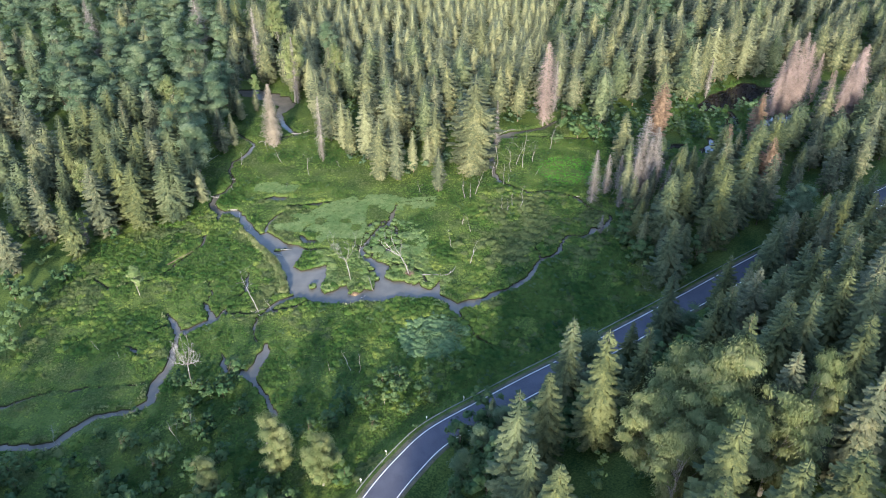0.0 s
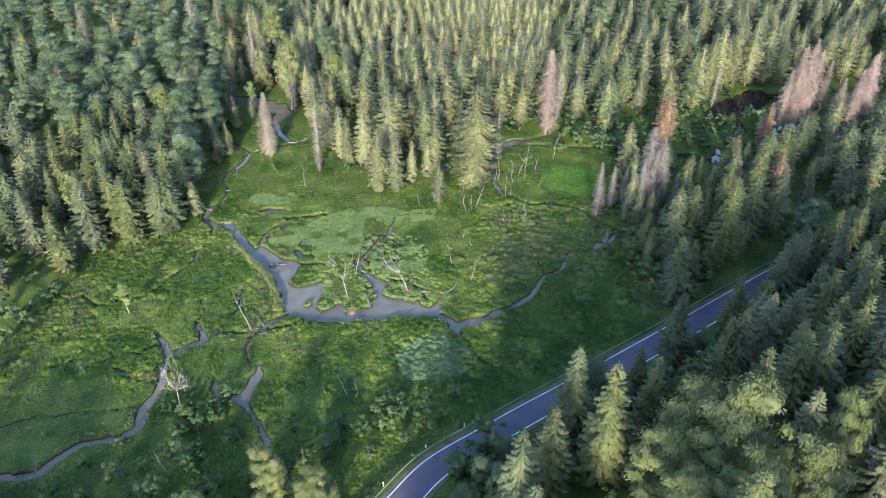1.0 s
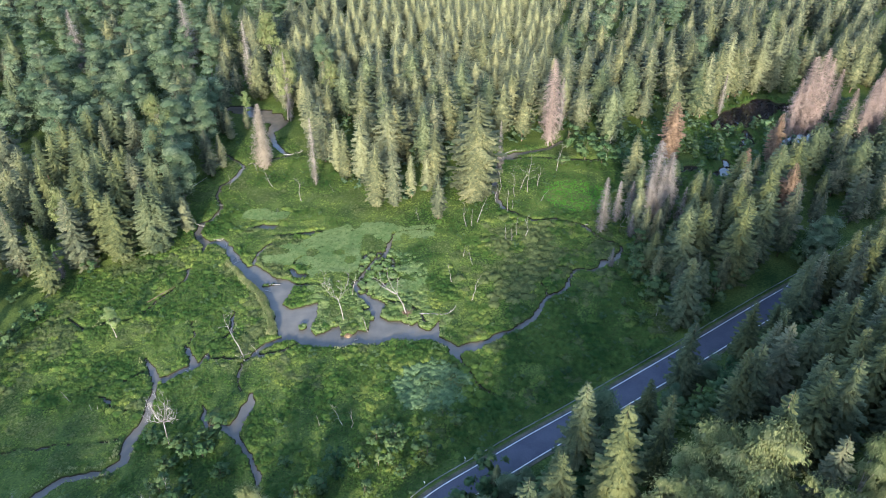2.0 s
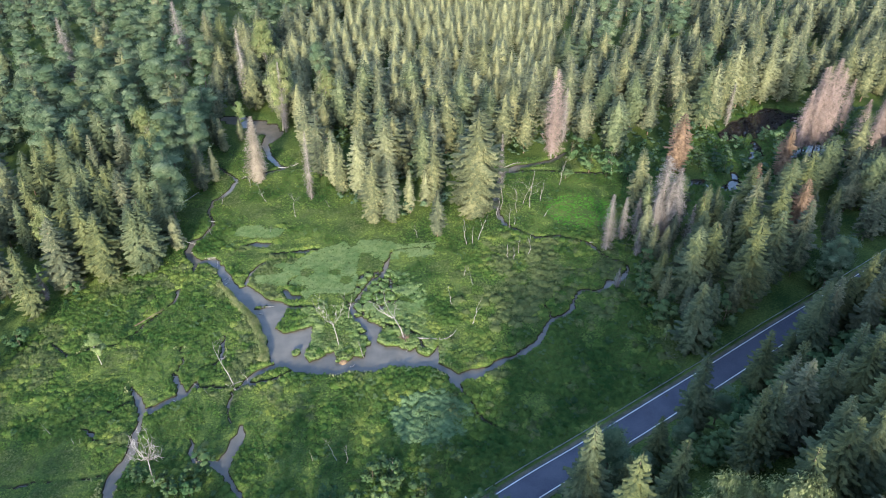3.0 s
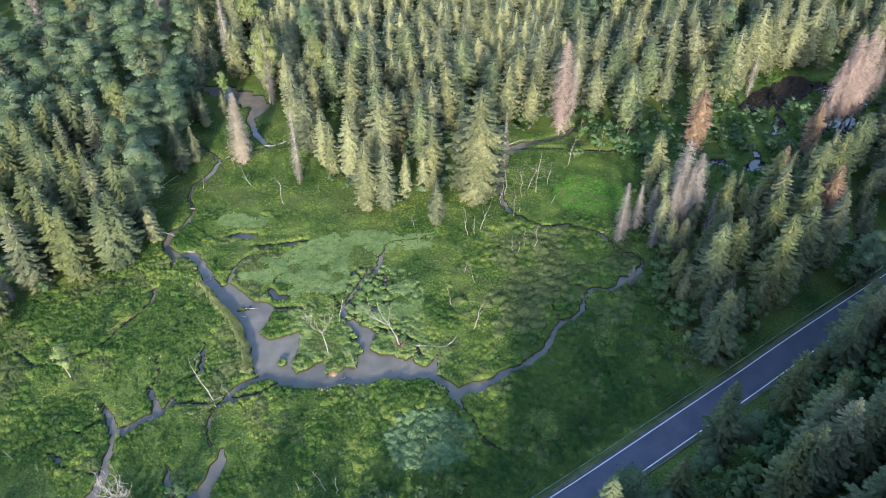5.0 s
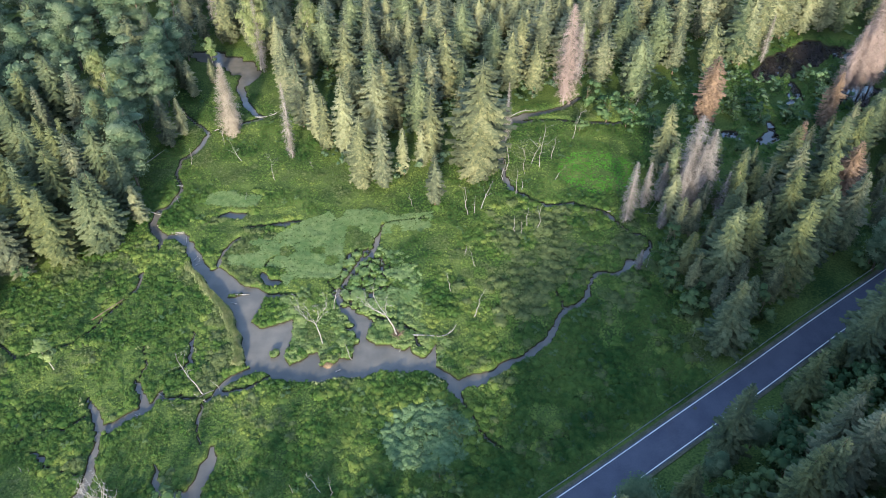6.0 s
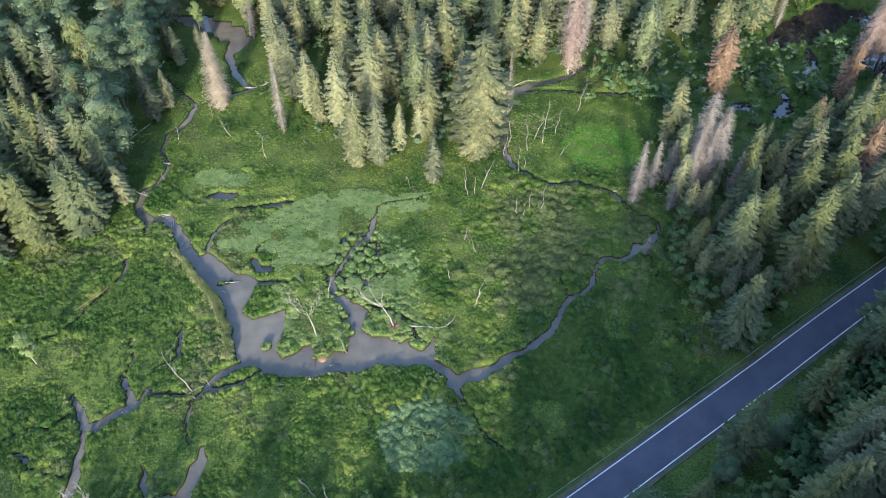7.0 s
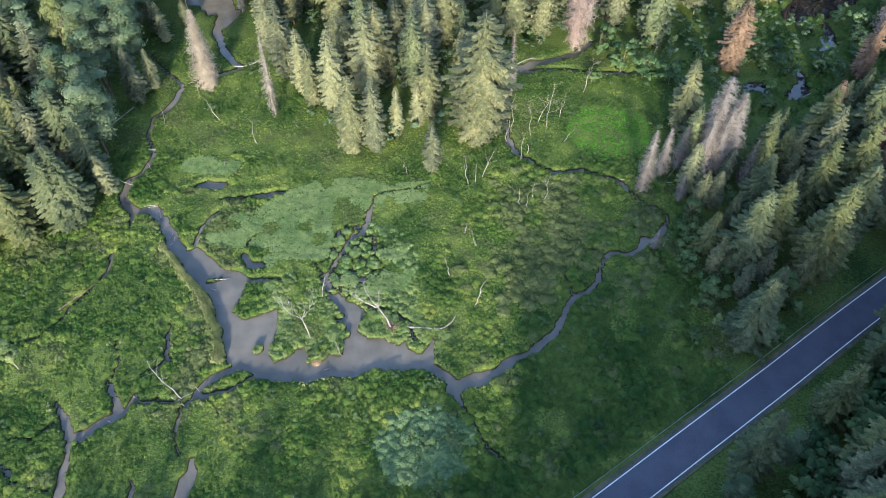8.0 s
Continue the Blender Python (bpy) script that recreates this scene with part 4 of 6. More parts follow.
# broad-leaved trees
for k, (x, y) in enumerate([(-118, 329), (-127, 318), (-122, 293), (-115, 288), (-124, 272), (-134, 262), (-144, 271), (-123, 232), (-119, 246), (-99, 269), (-94, 273), (-107, 244), (-110, 258), (-128, 282), (-118, 222), (-91, 293), (-46, 288), (-137, 250), (-128, 240), (-112, 276), (-106, 284), (-75, 200), (-77, 207), (-76.5, 229), (-78, 238), (-80, 246), (-79, 254), (-83, 203), (-84, 212), (-84, 230), (-86, 240), (-80, 221)]):
    aspens.put(x, y, rng.uniform(0.92, 1.08), "rounded blue-green broad-leaved tree among spruces", wide=rng.uniform(1.05, 1.3))
    taken.append((x, y, 3.2))
for x, y, s in ((-90, 232, 1.15), (-83, 224, 1.05), (-68, 300, 1.3), (-40, 262, 1.1), (-101, 183, 0.9), (-55.5, 259.5, 1.3)):
    birches.put(x, y, s, "light green birch with white stem at the forest edge")
    taken.append((x, y, 2.6))
for x, y, s, w in ((-31.5, 91, 0.80, 1.3), (-22.5, 88.5, 0.72, 1.3), (-43, 85, 0.6, 1.3)):
    near_birches.put(x, y, s, "light green spreading tree on the near shore", wide=w)
for x, y, s, w in ((33, 78.5, 1.05, 1.4), (40.1, 78.5, 1.15, 1.5), (45.5, 80, 1.3, 1.3), (34, 69.5, 1.0, 1.4), (41.7, 69.8, 1.05, 1.4), (48, 70.2, 1.05, 1.4), (55.7, 77, 1.15, 0.9), (38.6, 85, 1.2, 1.2)):
    near_birches.put(x, y, s, "large spreading yellow-green birch lit by low sun", wide=w)
    taken.append((x, y, 7.0))
for x, y, s in ((-69.6, 258.5, 1.0), (-75.5, 144.5, 0.86), (27.5, 93.5, 1.3), (-12.2, 108.5, 0.34), (51.5, 153, 0.45)):
    limes.put(x, y, s, "young birch with bright yellow-green leaves and white stem")
for x, y, s in ((98, 176, 2.0), (94, 172, 1.6), (50, 158, 1.2), (50, 166, 1.4), (53, 161, 1.5), (49.5, 173, 1.3), (51, 179, 1.4), (46, 231, 1.8), (51, 228, 1.6), (41, 238, 1.7), (38, 226, 0.9), (57, 225, 1.5), (60, 150, 1.2), (66, 158, 1.7), (73, 165, 1.6), (96, 231, 1.5), (88, 230, 1.2), (70, 213, 1.0)):
    willows.put(x, y, s, "dense dark green willow thicket on wet ground")
    taken.append((x, y, 2.0))
for x, y, s in ((-45, 88, 1.4), (-3, 110, 1.2), (-49, 100, 0.9), (-55, 91, 1.2), (-61, 87, 1.2), (-100, 133, 1.5), (-97, 125, 1.4), (-99, 141, 1.5), (9, 105.4, 1.3), (3, 94, 1.5), (6, 98, 1.4), (10, 100, 1.3), (-71, 87, 1.3), (-82, 90, 1.1), (-60, 97, 0.8), (-18, 89, 1.1), (-96, 150, 1.2), (-106, 143, 1.6), (-31, 88, 1.0)):
    willows.put(x, y, s, "leafy green willow bush beside the marsh")
for x, y, s in ((-53, 113, 0.8), (-49, 110, 0.9), (-45, 112, 0.8), (-52, 108, 0.7), (-56, 113, 0.7), (-47, 115, 0.7), (-13, 114, 0.9), (-8, 112, 0.8), (-11, 118, 0.7), (-16, 108, 0.8), (-20, 105, 0.7), (-3, 117, 0.8), (27, 133, 0.5), (47, 150, 0.7), (44, 156, 0.5), (-42, 106, 0.7), (-30, 108, 0.6), (-27, 101, 0.8), (0, 121, 0.6), (3, 118.5, 0.7)):
    willows.put(x, y, s, "low round green bush in the marsh")
for x, y, q in ((109, 244, 1.5), (112, 249.5, 1.6), (108, 252, 1.3), (111, 241, 1.2), (97, 246, 1.2)):
    grey_bush.put(x, y, q, "grey-green willow bush beside dark pools")
for k in range(16):
    a, q = rng.uniform(0, 2 * np.pi), math.sqrt(rng.random())
    grey_bush.put(-2 + 6.6 * q * math.cos(a), 129.5 + 7.0 * q * math.sin(a), rng.uniform(0.3, 0.42), "pale blue-green low willow in a round thicket", wide=1.4)
for x, y, q in ((29.7, 109.4, 0.8), (36, 109.5, 0.4), (45.5, 119, 0.42), (54.2, 125.6, 0.5), (23, 104, 0.4), (11.5, 98.5, 0.42), (15, 101, 0.36), (7.5, 92, 0.46), (3.5, 87, 0.42), (10, 90, 0.4), (95.5, 171.5, 0.75), (99.5, 174, 0.7)):
    aspens.put(x, y, q, "small blue-green broad-leaved tree beside the road", wide=1.35)
    taken.append((x, y, 2.4))
# low broad-leaved growth on the slope above the road
for i in range(len(mid_line)):
    if 88 < mid_line[i, 1] < 205:
        far = rng.uniform(10.5, 19)
        x, y = mid_line[i] + off_road[i] * far + rng.normal(size=2) * 0.8
        willows.put(float(x), float(y), rng.uniform(0.9, 1.3) + 0.05 * (far - 10.5), "dark green leafy bush on the slope above the road")
# tall bushes added just out of view on the near side, to shade the marsh
for k in range(24):
    willows.put(rng.uniform(-104, -26), rng.uniform(64, 82), rng.uniform(1.5, 2.1), "tall unseen willow bush added to shade the near marsh")

# ---------------------------------------------------------------- the rest of the forest
LEFT_WOOD = [(-114, 150), (-102, 157), (-91, 166), (-80, 174), (-74, 184), (-74, 200), (-76, 214), (-76, 236), (-77, 262), (-82, 275), (-60, 272), (-52, 262), (-43, 240), (-38, 228), (-31, 225), (-20, 223), (-10, 224), (-2, 223), (6, 226), (13, 228), (16, 240), (28, 242), (40, 252), (50, 243), (62, 240), (72, 250), (84, 258), (96, 268), (108, 280), (132, 283), (160, 275), (330, 300), (330, 470), (-330, 470), (-330, 150)]
RIGHT_WOOD = [(50, 190), (52, 180), (52, 165), (53, 157), (57, 152.5), (68, 158), (80, 166.5), (95, 177), (110, 187), (140, 208), (200, 248), (200, 262), (150, 240), (118, 226), (98, 216), (84, 210), (70, 204), (62, 202), (55, 200)]
# the stretch behind the view is added to shade road and marsh
SOUTH_WOOD = [(-11, 58), (-6, 66), (-2, 74), (3, 86), (12, 95), (25, 99), (36, 103), (51, 111), (65, 121), (81, 132), (96, 144), (112, 162), (150, 188), (260, 262), (300, 262), (300, 0), (66, -10), (66, 40), (28, 40), (24, 20), (20, -40), (-8, -40), (-10, 20)]


# unseen woods behind the view, added to shade the near marsh
WEST_SHADE_WOOD = [(-190, -20), (-30, -30), (-34, 50), (-70, 63), (-110, 75), (-130, 88), (-190, 104)]


def sow(poly, gap, clear=()):
    """Places in a polygon, no two nearer than gap."""
    xs, ys = [p[0] for p in poly], [p[1] for p in poly]
    n = int((max(xs) - min(xs)) * (max(ys) - min(ys)) / gap ** 2 * 2.2)
    cand = np.c_[rng.uniform(min(xs), max(xs), n), rng.uniform(min(ys), max(ys), n)]
    cand = cand[inside(poly, cand[:, 0], cand[:, 1])]
    cells, out = {}, []
    for x, y, r in clear:
        cells.setdefault((int(x // 6), int(y // 6)), []).append((x, y, r))
    for x, y in cand:
        i, j = int(x // 6), int(y // 6)
        ok = True
        for a in (-1, 0, 1):
            for b in (-1, 0, 1):
                for p in cells.get((i + a, j + b), ()):
                    if math.hypot(p[0] - x, p[1] - y) < (gap + p[2]) / 2 + 0.2:
                        ok = False
        if ok:
            out.append((x, y))
            cells.setdefault((i, j), []).append((x, y, gap))
    return np.array(out)


def in_view(p):
    """The part of the plan round the walk, with the unseen woods behind it, added to throw shade."""
    return (p[:, 1] < 400) & (np.abs(p[:, 0]) < 30 + 0.64 * np.maximum(p[:, 1], 90))


shore = sow([(-84, 84), (-14, 84), (-2, 98), (-8, 114), (-28, 106), (-44, 116), (-57, 114), (-68, 103), (-84, 96)], 4.3)
shore = shore[(bank(shore[:, 0], shore[:, 1]) > 1.3) & (road_distance(shore[:, 0], shore[:, 1]) > 8) & (wander(shore[:, 0], shore[:, 1], 10, 95) > 0.28)]
for x, y in shore:
    willows.put(x, y, rng.uniform(0.6, 1.25), "leafy blue-green willow bush on the near shore", wide=rng.uniform(0.8, 1.1))
left = sow(LEFT_WOOD, 6.7, taken)
left = left[in_view(left)]
young = (left[:, 1] > 258 + 16 * wander(left[:, 0], left[:, 1], 14, 55)) & (left[:, 0] > -62 + 14 * wander(left[:, 0], left[:, 1], 20, 56)) & (left[:, 0] < 44)
left = left[~young & ((left[:, 0] < -45) | (left[:, 1] > 262) | (rng.random(len(left)) < 0.78))]
stand = sow([(-62, 262), (-40, 258), (0, 266), (44, 262), (56, 400), (-75, 400)], 4.9, taken + [(x, y, 5.0) for x, y in left])
left = left[(left[:, 0] > -72) | (rng.random(len(left)) < np.where((left[:, 1] < 235) & (left[:, 0] > -88), 0.72, 0.95))]
right = sow(RIGHT_WOOD, 5.2, taken)
right = right[in_view(right)]
south = sow(SOUTH_WOOD, 7.4, taken)
south = south[in_view(south) & ((south[:, 0] > 58) | (south[:, 1] < 62) | (south[:, 1] > 122))]
west = sow(WEST_SHADE_WOOD, 5.6)
near = np.concatenate([south[(south[:, 1] > 62) & (south[:, 1] < 150) & (south[:, 0] < 100)], right[right[:, 0] < 110], left[(left[:, 1] < 225) & (left[:, 0] > -112)]])
near = near[:160]
for x, y in near:
    h = rng.uniform(11, 16) if 48 < x < 140 and road_level(y) < 1.3 and not beyond_road(np.array([x]), np.array([y]))[0] else rng.uniform(19, 26) if beyond_road(np.array([x]), np.array([y]))[0] else rng.uniform(17, 24)
    (spruces if y > 160 and x > -60 else near_spruces).put(x, y, h / 20, GREEN, wide=rng.uniform(0.72, 0.95))
kept = {(round(x, 3), round(y, 3)) for x, y in near}
rest = np.array([p for p in np.concatenate([left, right, south, west]) if (round(p[0], 3), round(p[1], 3)) not in kept])
light = wander(rest[:, 0], rest[:, 1], 26, 40) * 0.6 + wander(rest[:, 0], rest[:, 1], 9, 41) * 0.4
leafy = (light > 0.66) & (rest[:, 1] > 200) | ((rest[:, 0] < -84) & (rest[:, 1] > 225) & (light > 0.46))
fir, decid = rest[~leafy], rest[leafy]


def tree_rows(p, low, high):
    """Height grows and falls in patches, as stands of one age do."""
    age = wander(p[:, 0], p[:, 1], 40, 50) * 0.4 + rng.random(len(p)) ** 0.8 * 0.6
    h = low + (high - low) * age
    # south of y 150 the rows are tall, to lengthen their shade
    h = np.where(p[:, 1] < 150, rng.uniform(20, 28, len(p)), h)
    plant = (p[:, 0] > -45) & (p[:, 0] < 60) & (p[:, 1] > 285)
    h = np.where(plant, h * 0.72, h)
    z = ground_level(p[:, 0], p[:, 1], np.full(len(p), 5.0)) - 0.1
    return np.c_[p, z, h / 20 * rng.uniform(0.95, 1.25, len(p)), h / 20, rng.uniform(0, 6.3, len(p))]


def forest_sheet(name, rows, mat, label, boughs=190, seed=500, r=3.4, twigs=2, wide=0.23):
    protos, leans = [], []
    for k in range(4):
        v, f = spruce_soup(20, r, boughs, seed + k, bottom=0.10 + 0.04 * k, twigs=twigs, wide=wide, core=0.66, top=0.40 + 0.07 * k, ragged=0.12).arrays()
        f, vn = soften(v, f, 1.3)
        protos.append((v, f))
        leans.append(vn)
    v, f, vn = spread(protos, rows, leans)
    return tagged(new(name, raw_mesh(name, v, f, mat, True, vn)), label, "forest", kind="stuff")


fir_rows = tree_rows(fir, 11, 26)
tint = (wander(fir[:, 0], fir[:, 1], 22, 57) * 0.5 + rng.random(len(fir)) * 0.5)
seen = (fir[:, 1] > 150) & (fir[:, 1] < 330)
forest_sheet("spruce_forest", fir_rows[seen & (tint > 0.40) & (tint < 0.58)], SPRUCE, "dense green spruce forest with sunlit tops")
forest_sheet("spruce_forest", fir_rows[seen & (tint <= 0.40)], DEEP, "deep green spruces of the dense forest", seed=510)
forest_sheet("spruce_forest", fir_rows[seen & (tint >= 0.58)], OLIVE, "olive brown-green spruces of the dense forest", seed=516)
slope = (fir[:, 1] <= 150) & (fir[:, 1] > 48) & (fir[:, 0] > 0)
forest_sheet("spruce_forest", fir_rows[slope], NEAR, "green spruces on the slope above the road", 300, seed=534, r=2.6, twigs=4, wide=0.14)
forest_sheet("spruce_forest", fir_rows[~seen & ~slope], SPRUCE, "green spruces of the outer forest and of unseen woods added for shade", 80, seed=528)
stand_h = rng.uniform(13.0, 17.5, len(stand)) / 20
stand_rows = np.c_[stand, ground_level(stand[:, 0], stand[:, 1], np.full(len(stand), 5.0)) - 0.1, stand_h * rng.uniform(1.0, 1.35, len(stand)), stand_h, rng.uniform(0, 6.3, len(stand))]
forest_sheet("young_spruce_forest", stand_rows, YOUNG_AND_SUNLIT, "close stand of younger light olive-green spruces", boughs=130, seed=522, r=3.3, wide=0.26)
trunks = [trunk_arrays(19, 0.2, 520 + k, 4) for k in range(3)]
v, f = spread(trunks, np.concatenate([fir_rows, stand_rows]) * np.array([1, 1, 1, 1, 0.95, 1]))
tagged(new("spruce_stems", raw_mesh("spruce_stems", v, f, BARK)), "brown stems of the dense spruce forest", "forest", kind="stuff")
protos, leans = [], []
for k in range(3):
    crown = broadleaf(20, 2.7, 540 + k, clumps=18, leaves=56, leaf=0.46, puff=(0.075, 0.14), droop=0.1, middle=0.6)[1]
    v, f = crown.arrays()
    f, vn = soften(v, f, 0.7, 0.3, 10.0, np.concatenate(crown.middles))
    protos.append((v, f))
    leans.append(vn)
v, f, vn = spread(protos, tree_rows(decid, 14, 22), leans)
wood = new("broadleaf_forest", raw_mesh("broadleaf_forest", v, f, ASPEN, True, vn))
tagged(wood, "rounded green broad-leaved trees among the spruces", "forest", kind="stuff")
# undergrowth under the trees and at their edge
under = sow([(-120, 120), (-6, 74), (8, 56), (66, 56), (130, 90), (150, 190), (150, 290), (-120, 290)], 6.5)
wet = bank(under[:, 0], under[:, 1])
in_wood = inside(LEFT_WOOD, under[:, 0], under[:, 1]) | inside(RIGHT_WOOD, under[:, 0], under[:, 1]) | beyond_road(under[:, 0], under[:, 1])
edge_wood = (under[:, 0] > 48) & (under[:, 1] > 185) & (road_distance(under[:, 0], under[:, 1]) > 8)
under = under[(in_wood | edge_wood) & (wet > 1.0) & (road_distance(under[:, 0], under[:, 1]) > 7)]
protos = [broadleaf(4, 1.7, 560 + k, clumps=5, leaves=9, leaf=0.52, low=0.15, puff=(0.12, 0.2), middle=0.62)[1].arrays() for k in range(3)]
rows = np.c_[under, ground_level(under[:, 0], under[:, 1], np.full(len(under), 5.0)), rng.uniform(0.7, 1.5, len(under)), rng.uniform(0.5, 1.7, len(under)), rng.uniform(0, 6.3, len(under))]
v, f = spread(protos, rows)
tagged(new("undergrowth", raw_mesh("undergrowth", v, f, WILLOW)), "low leafy undergrowth at the feet of the trees", "undergrowth", kind="stuff")

shade = sow([(-44, 236), (-30, 212), (-16, 202), (8, 208), (18, 236), (44, 236), (60, 222), (100, 226), (150, 250), (150, 290), (60, 275), (-50, 268)], 3.4)
shade = shade[(bank(shade[:, 0], shade[:, 1]) > 1.2) & (wander(shade[:, 0], shade[:, 1], 9, 92) > 0.35)]
rows = np.c_[shade, ground_level(shade[:, 0], shade[:, 1], np.full(len(shade), 5.0)) - 0.05, rng.uniform(0.8, 1.5, len(shade)), rng.uniform(0.5, 1.6, len(shade)), rng.uniform(0, 6.3, len(shade))]
protos, leans = [], []
for k in range(4):
    crown = broadleaf(4, 1.6, 570 + k, clumps=6, leaves=12, leaf=0.42, low=0.12, puff=(0.12, 0.2), middle=0.7)[1]
    v, f = crown.arrays()
    f, vn = soften(v, f, 0.7, 0.4, 2.0, np.concatenate(crown.middles))
    protos.append((v, f))
    leans.append(vn)
v, f, vn = spread(protos, rows, leans)
tagged(new("understory", raw_mesh("understory", v, f, UNDERSTORY, True, vn)), "blue-green leafy bushes between and before the spruces", "bushes", kind="stuff")

# ---------------------------------------------------------------- plants of the marsh
def tuft(n, seed, up=0.7, narrow=0.28):
    """A tuft of pointed leaves that arch outwards."""
    g = np.random.default_rng(seed)
    s = Soup()
    for k in range(n):
        a = 2 * np.pi * (k + g.uniform(-0.4, 0.4)) / n
        o = np.array([math.cos(a), math.sin(a), 0])
        side = np.array([-o[1], o[0], 0])
        rr = g.uniform(0.55, 1.1)
        b = o * 0.12 + np.array([0, 0, up * g.uniform(0.55, 1.0)])
        w = narrow * g.uniform(0.8, 1.3)
        s.add([b - side * w, b + side * w, o * rr + np.array([0, 0, g.uniform(0.05, 0.4)])], [(0, 1, 2)])
        if k % 2 == 0:
            s.add([o * 0.1 - side * w * 0.4, o * 0.1 + side * w * 0.4, o * 0.35 + np.array([0, 0, up * g.uniform(0.9, 1.4)])], [(0, 1, 2)])
    return s.arrays()


MARSH = [(-100, 86), (-15, 86), (-3, 99), (16, 113), (40, 130), (52, 139), (56, 150), (53, 165), (54, 190), (70, 205), (100, 218), (135, 225), (140, 262), (120, 280), (90, 262), (60, 242), (30, 240), (18, 238), (6, 212), (-18, 204), (-38, 226), (-56, 266), (-80, 270), (-76, 205), (-78, 180), (-110, 156)]
n = 74000
px, py = np.r_[rng.uniform(-100, 60, n), rng.uniform(4, 56, 9000)], np.r_[rng.uniform(86, 245, n), rng.uniform(110, 190, 9000)]
ok = inside(MARSH, px, py) & (road_distance(px, py) > 4.6)
px, py = px[ok], py[ok]
pd = bank(px, py)
ok = pd > 0.06
px, py, pd = px[ok], py[ok], pd[ok]
# narrow dark gaps wind between patches of herbs
gaps = np.full(len(px), 9.0)
for k in range(84):
    g = np.random.default_rng(820 + k)
    p = np.array([g.uniform(-92, -46), g.uniform(100, 178)]) if k < 44 else np.array([g.uniform(-40, 20), g.uniform(100, 138)]) if k < 64 else np.array([g.uniform(-60, -6), g.uniform(180, 204)])
    a = g.uniform(0, 6.3)
    pts = [tuple(p)]
    for _ in range(int(g.integers(4, 10))):
        a += g.normal() * 0.6
        p = p + 2.6 * np.array([math.cos(a), 0.7 * math.sin(a)])
        pts.append(tuple(p))
    gaps = np.minimum(gaps, line_distance(pts, px + (wander(px, py, 1.5, 75) - 0.5) * 1.2, py + (wander(px, py, 1.5, 76) - 0.5) * 1.2))
ok = (gaps > 0.40) & (np.hypot((px + 2) / 8.4, (py - 129.5) / 7.2) > 1) & ~((pd < 2.6) & (px > -36) & (px < 2) & (py > 146.5) & (py < 163))
px, py, pd = px[ok], py[ok], pd[ok]
pz = ground_level(px, py, pd) - 0.02
SEDGE_BED = [(-44, 182), (-39, 183), (-33, 189), (-28, 192), (-17, 193), (-11, 191), (-2, 192), (-2, 186), (-13, 184), (-19, 178), (-21, 172), (-24, 166), (-34, 167), (-38, 172), (-48, 174), (-47, 178)]


# stretches of the marsh where dark herbs (below zero), or pale ones (above), grow; the broad ones also put shade or
# light into the plants' tone: x, y, radii, share
STANDS_AND_SHADE = [(-56, 125, 8, 7, -0.35), (-56, 150, 15, 9, -0.04), (-70, 165, 12, 8, -0.15), (-22, 130, 18, 10, 0.05), (-44, 128, 6, 8, 0.16), (-64, 128, 26, 20, -0.07), (-20, 112, 30, 12, -0.12), (-32, 124, 42, 12, -0.10), (22, 188, 24, 12, 0.08), (12, 160, 14, 9, 0.06), (28, 138, 10, 8, -0.02), (22, 147, 12, 5, -0.25), (14, 171, 12, 13, 0.14), (34, 155, 10, 9, -0.2), (-72, 124, 8, 6, 0.12), (12, 122, 9, 6, -0.3), (-8, 178, 8, 8, -0.05), (36, 182, 8, 7, -0.12), (-35, 200, 20, 8, -0.02)]


def plant_tone(x, y):
    """How pale the herbs are, from 0 to 1, in sharp-edged stands, some of them set for shade."""
    t = wander(x, y, 9, 78) * 0.55 + wander(x, y, 3, 79) * 0.35 + 0.05
    wx, wy = x + (wander(x, y, 4, 84) - 0.5) * 5, y + (wander(x, y, 4, 85) - 0.5) * 5
    for cx, cy, rx, ry, share in STANDS_AND_SHADE:
        t = t + share * step(1.05, 0.9, np.hypot((wx - cx) / rx, (wy - cy) / ry))
    return t


def in_sedge(x, y):
    x = x + (wander(x, y, 4, 68) - 0.5) * 3
    return inside(SEDGE_BED, x, y) | inside([(-59, 195), (-57, 199), (-48, 201), (-44, 198), (-45, 194), (-51, 193)], x, y) | (np.hypot((x + 13) / 9, (y - 168) / 11) < 0.6 + 0.5 * wander(x, y, 5, 66))


sedge_patch = in_sedge(px, py) & (wander(px, py, 3.5, 69) > 0.34)
lawn = np.hypot((px - 40) / 10, (py - 208) / 9) < 1.0
reed = (pd < 1.0) & (wander(px, py, 8, 63) > 0.70) & (py < 150) | ((line_distance([(-51.4, 167.4), (-48.6, 163.6), (-45.4, 159.2), (-43.2, 155.6), (-41.2, 151.6), (-40, 146.4)], px, py) < 1.3) & (pd < 2.0))
size = (0.22 + 0.34 * rng.random(len(px)) ** 2 + 0.16 * wander(px, py, 2.2, 65)) * np.clip(0.75 + pd / 4, 0.75, 1)
turn = rng.uniform(0, 6.3, len(px))


def plants(name, mask, protos, mat, label, tall, wide=1.0):
    rows = np.c_[px, py, pz, size * wide, size * tall, turn][mask]
    v, f = spread(protos, rows)
    ob = new(name, soft_plants(name, v, f, mat))
    return tagged(ob, label, name.replace("_", " "), kind="stuff")


reedy = reed & ~lawn
sedgy = sedge_patch & ~reedy & ~lawn
lawny = lawn & ~reedy
tone = plant_tone(px, py)
palely = ~(reedy | sedgy | lawny) & (tone > 0.60)
herby = ~(reedy | sedgy | lawny) & (tone < 0.42)
grassy = ~(reedy | sedgy | lawny | herby | palely)
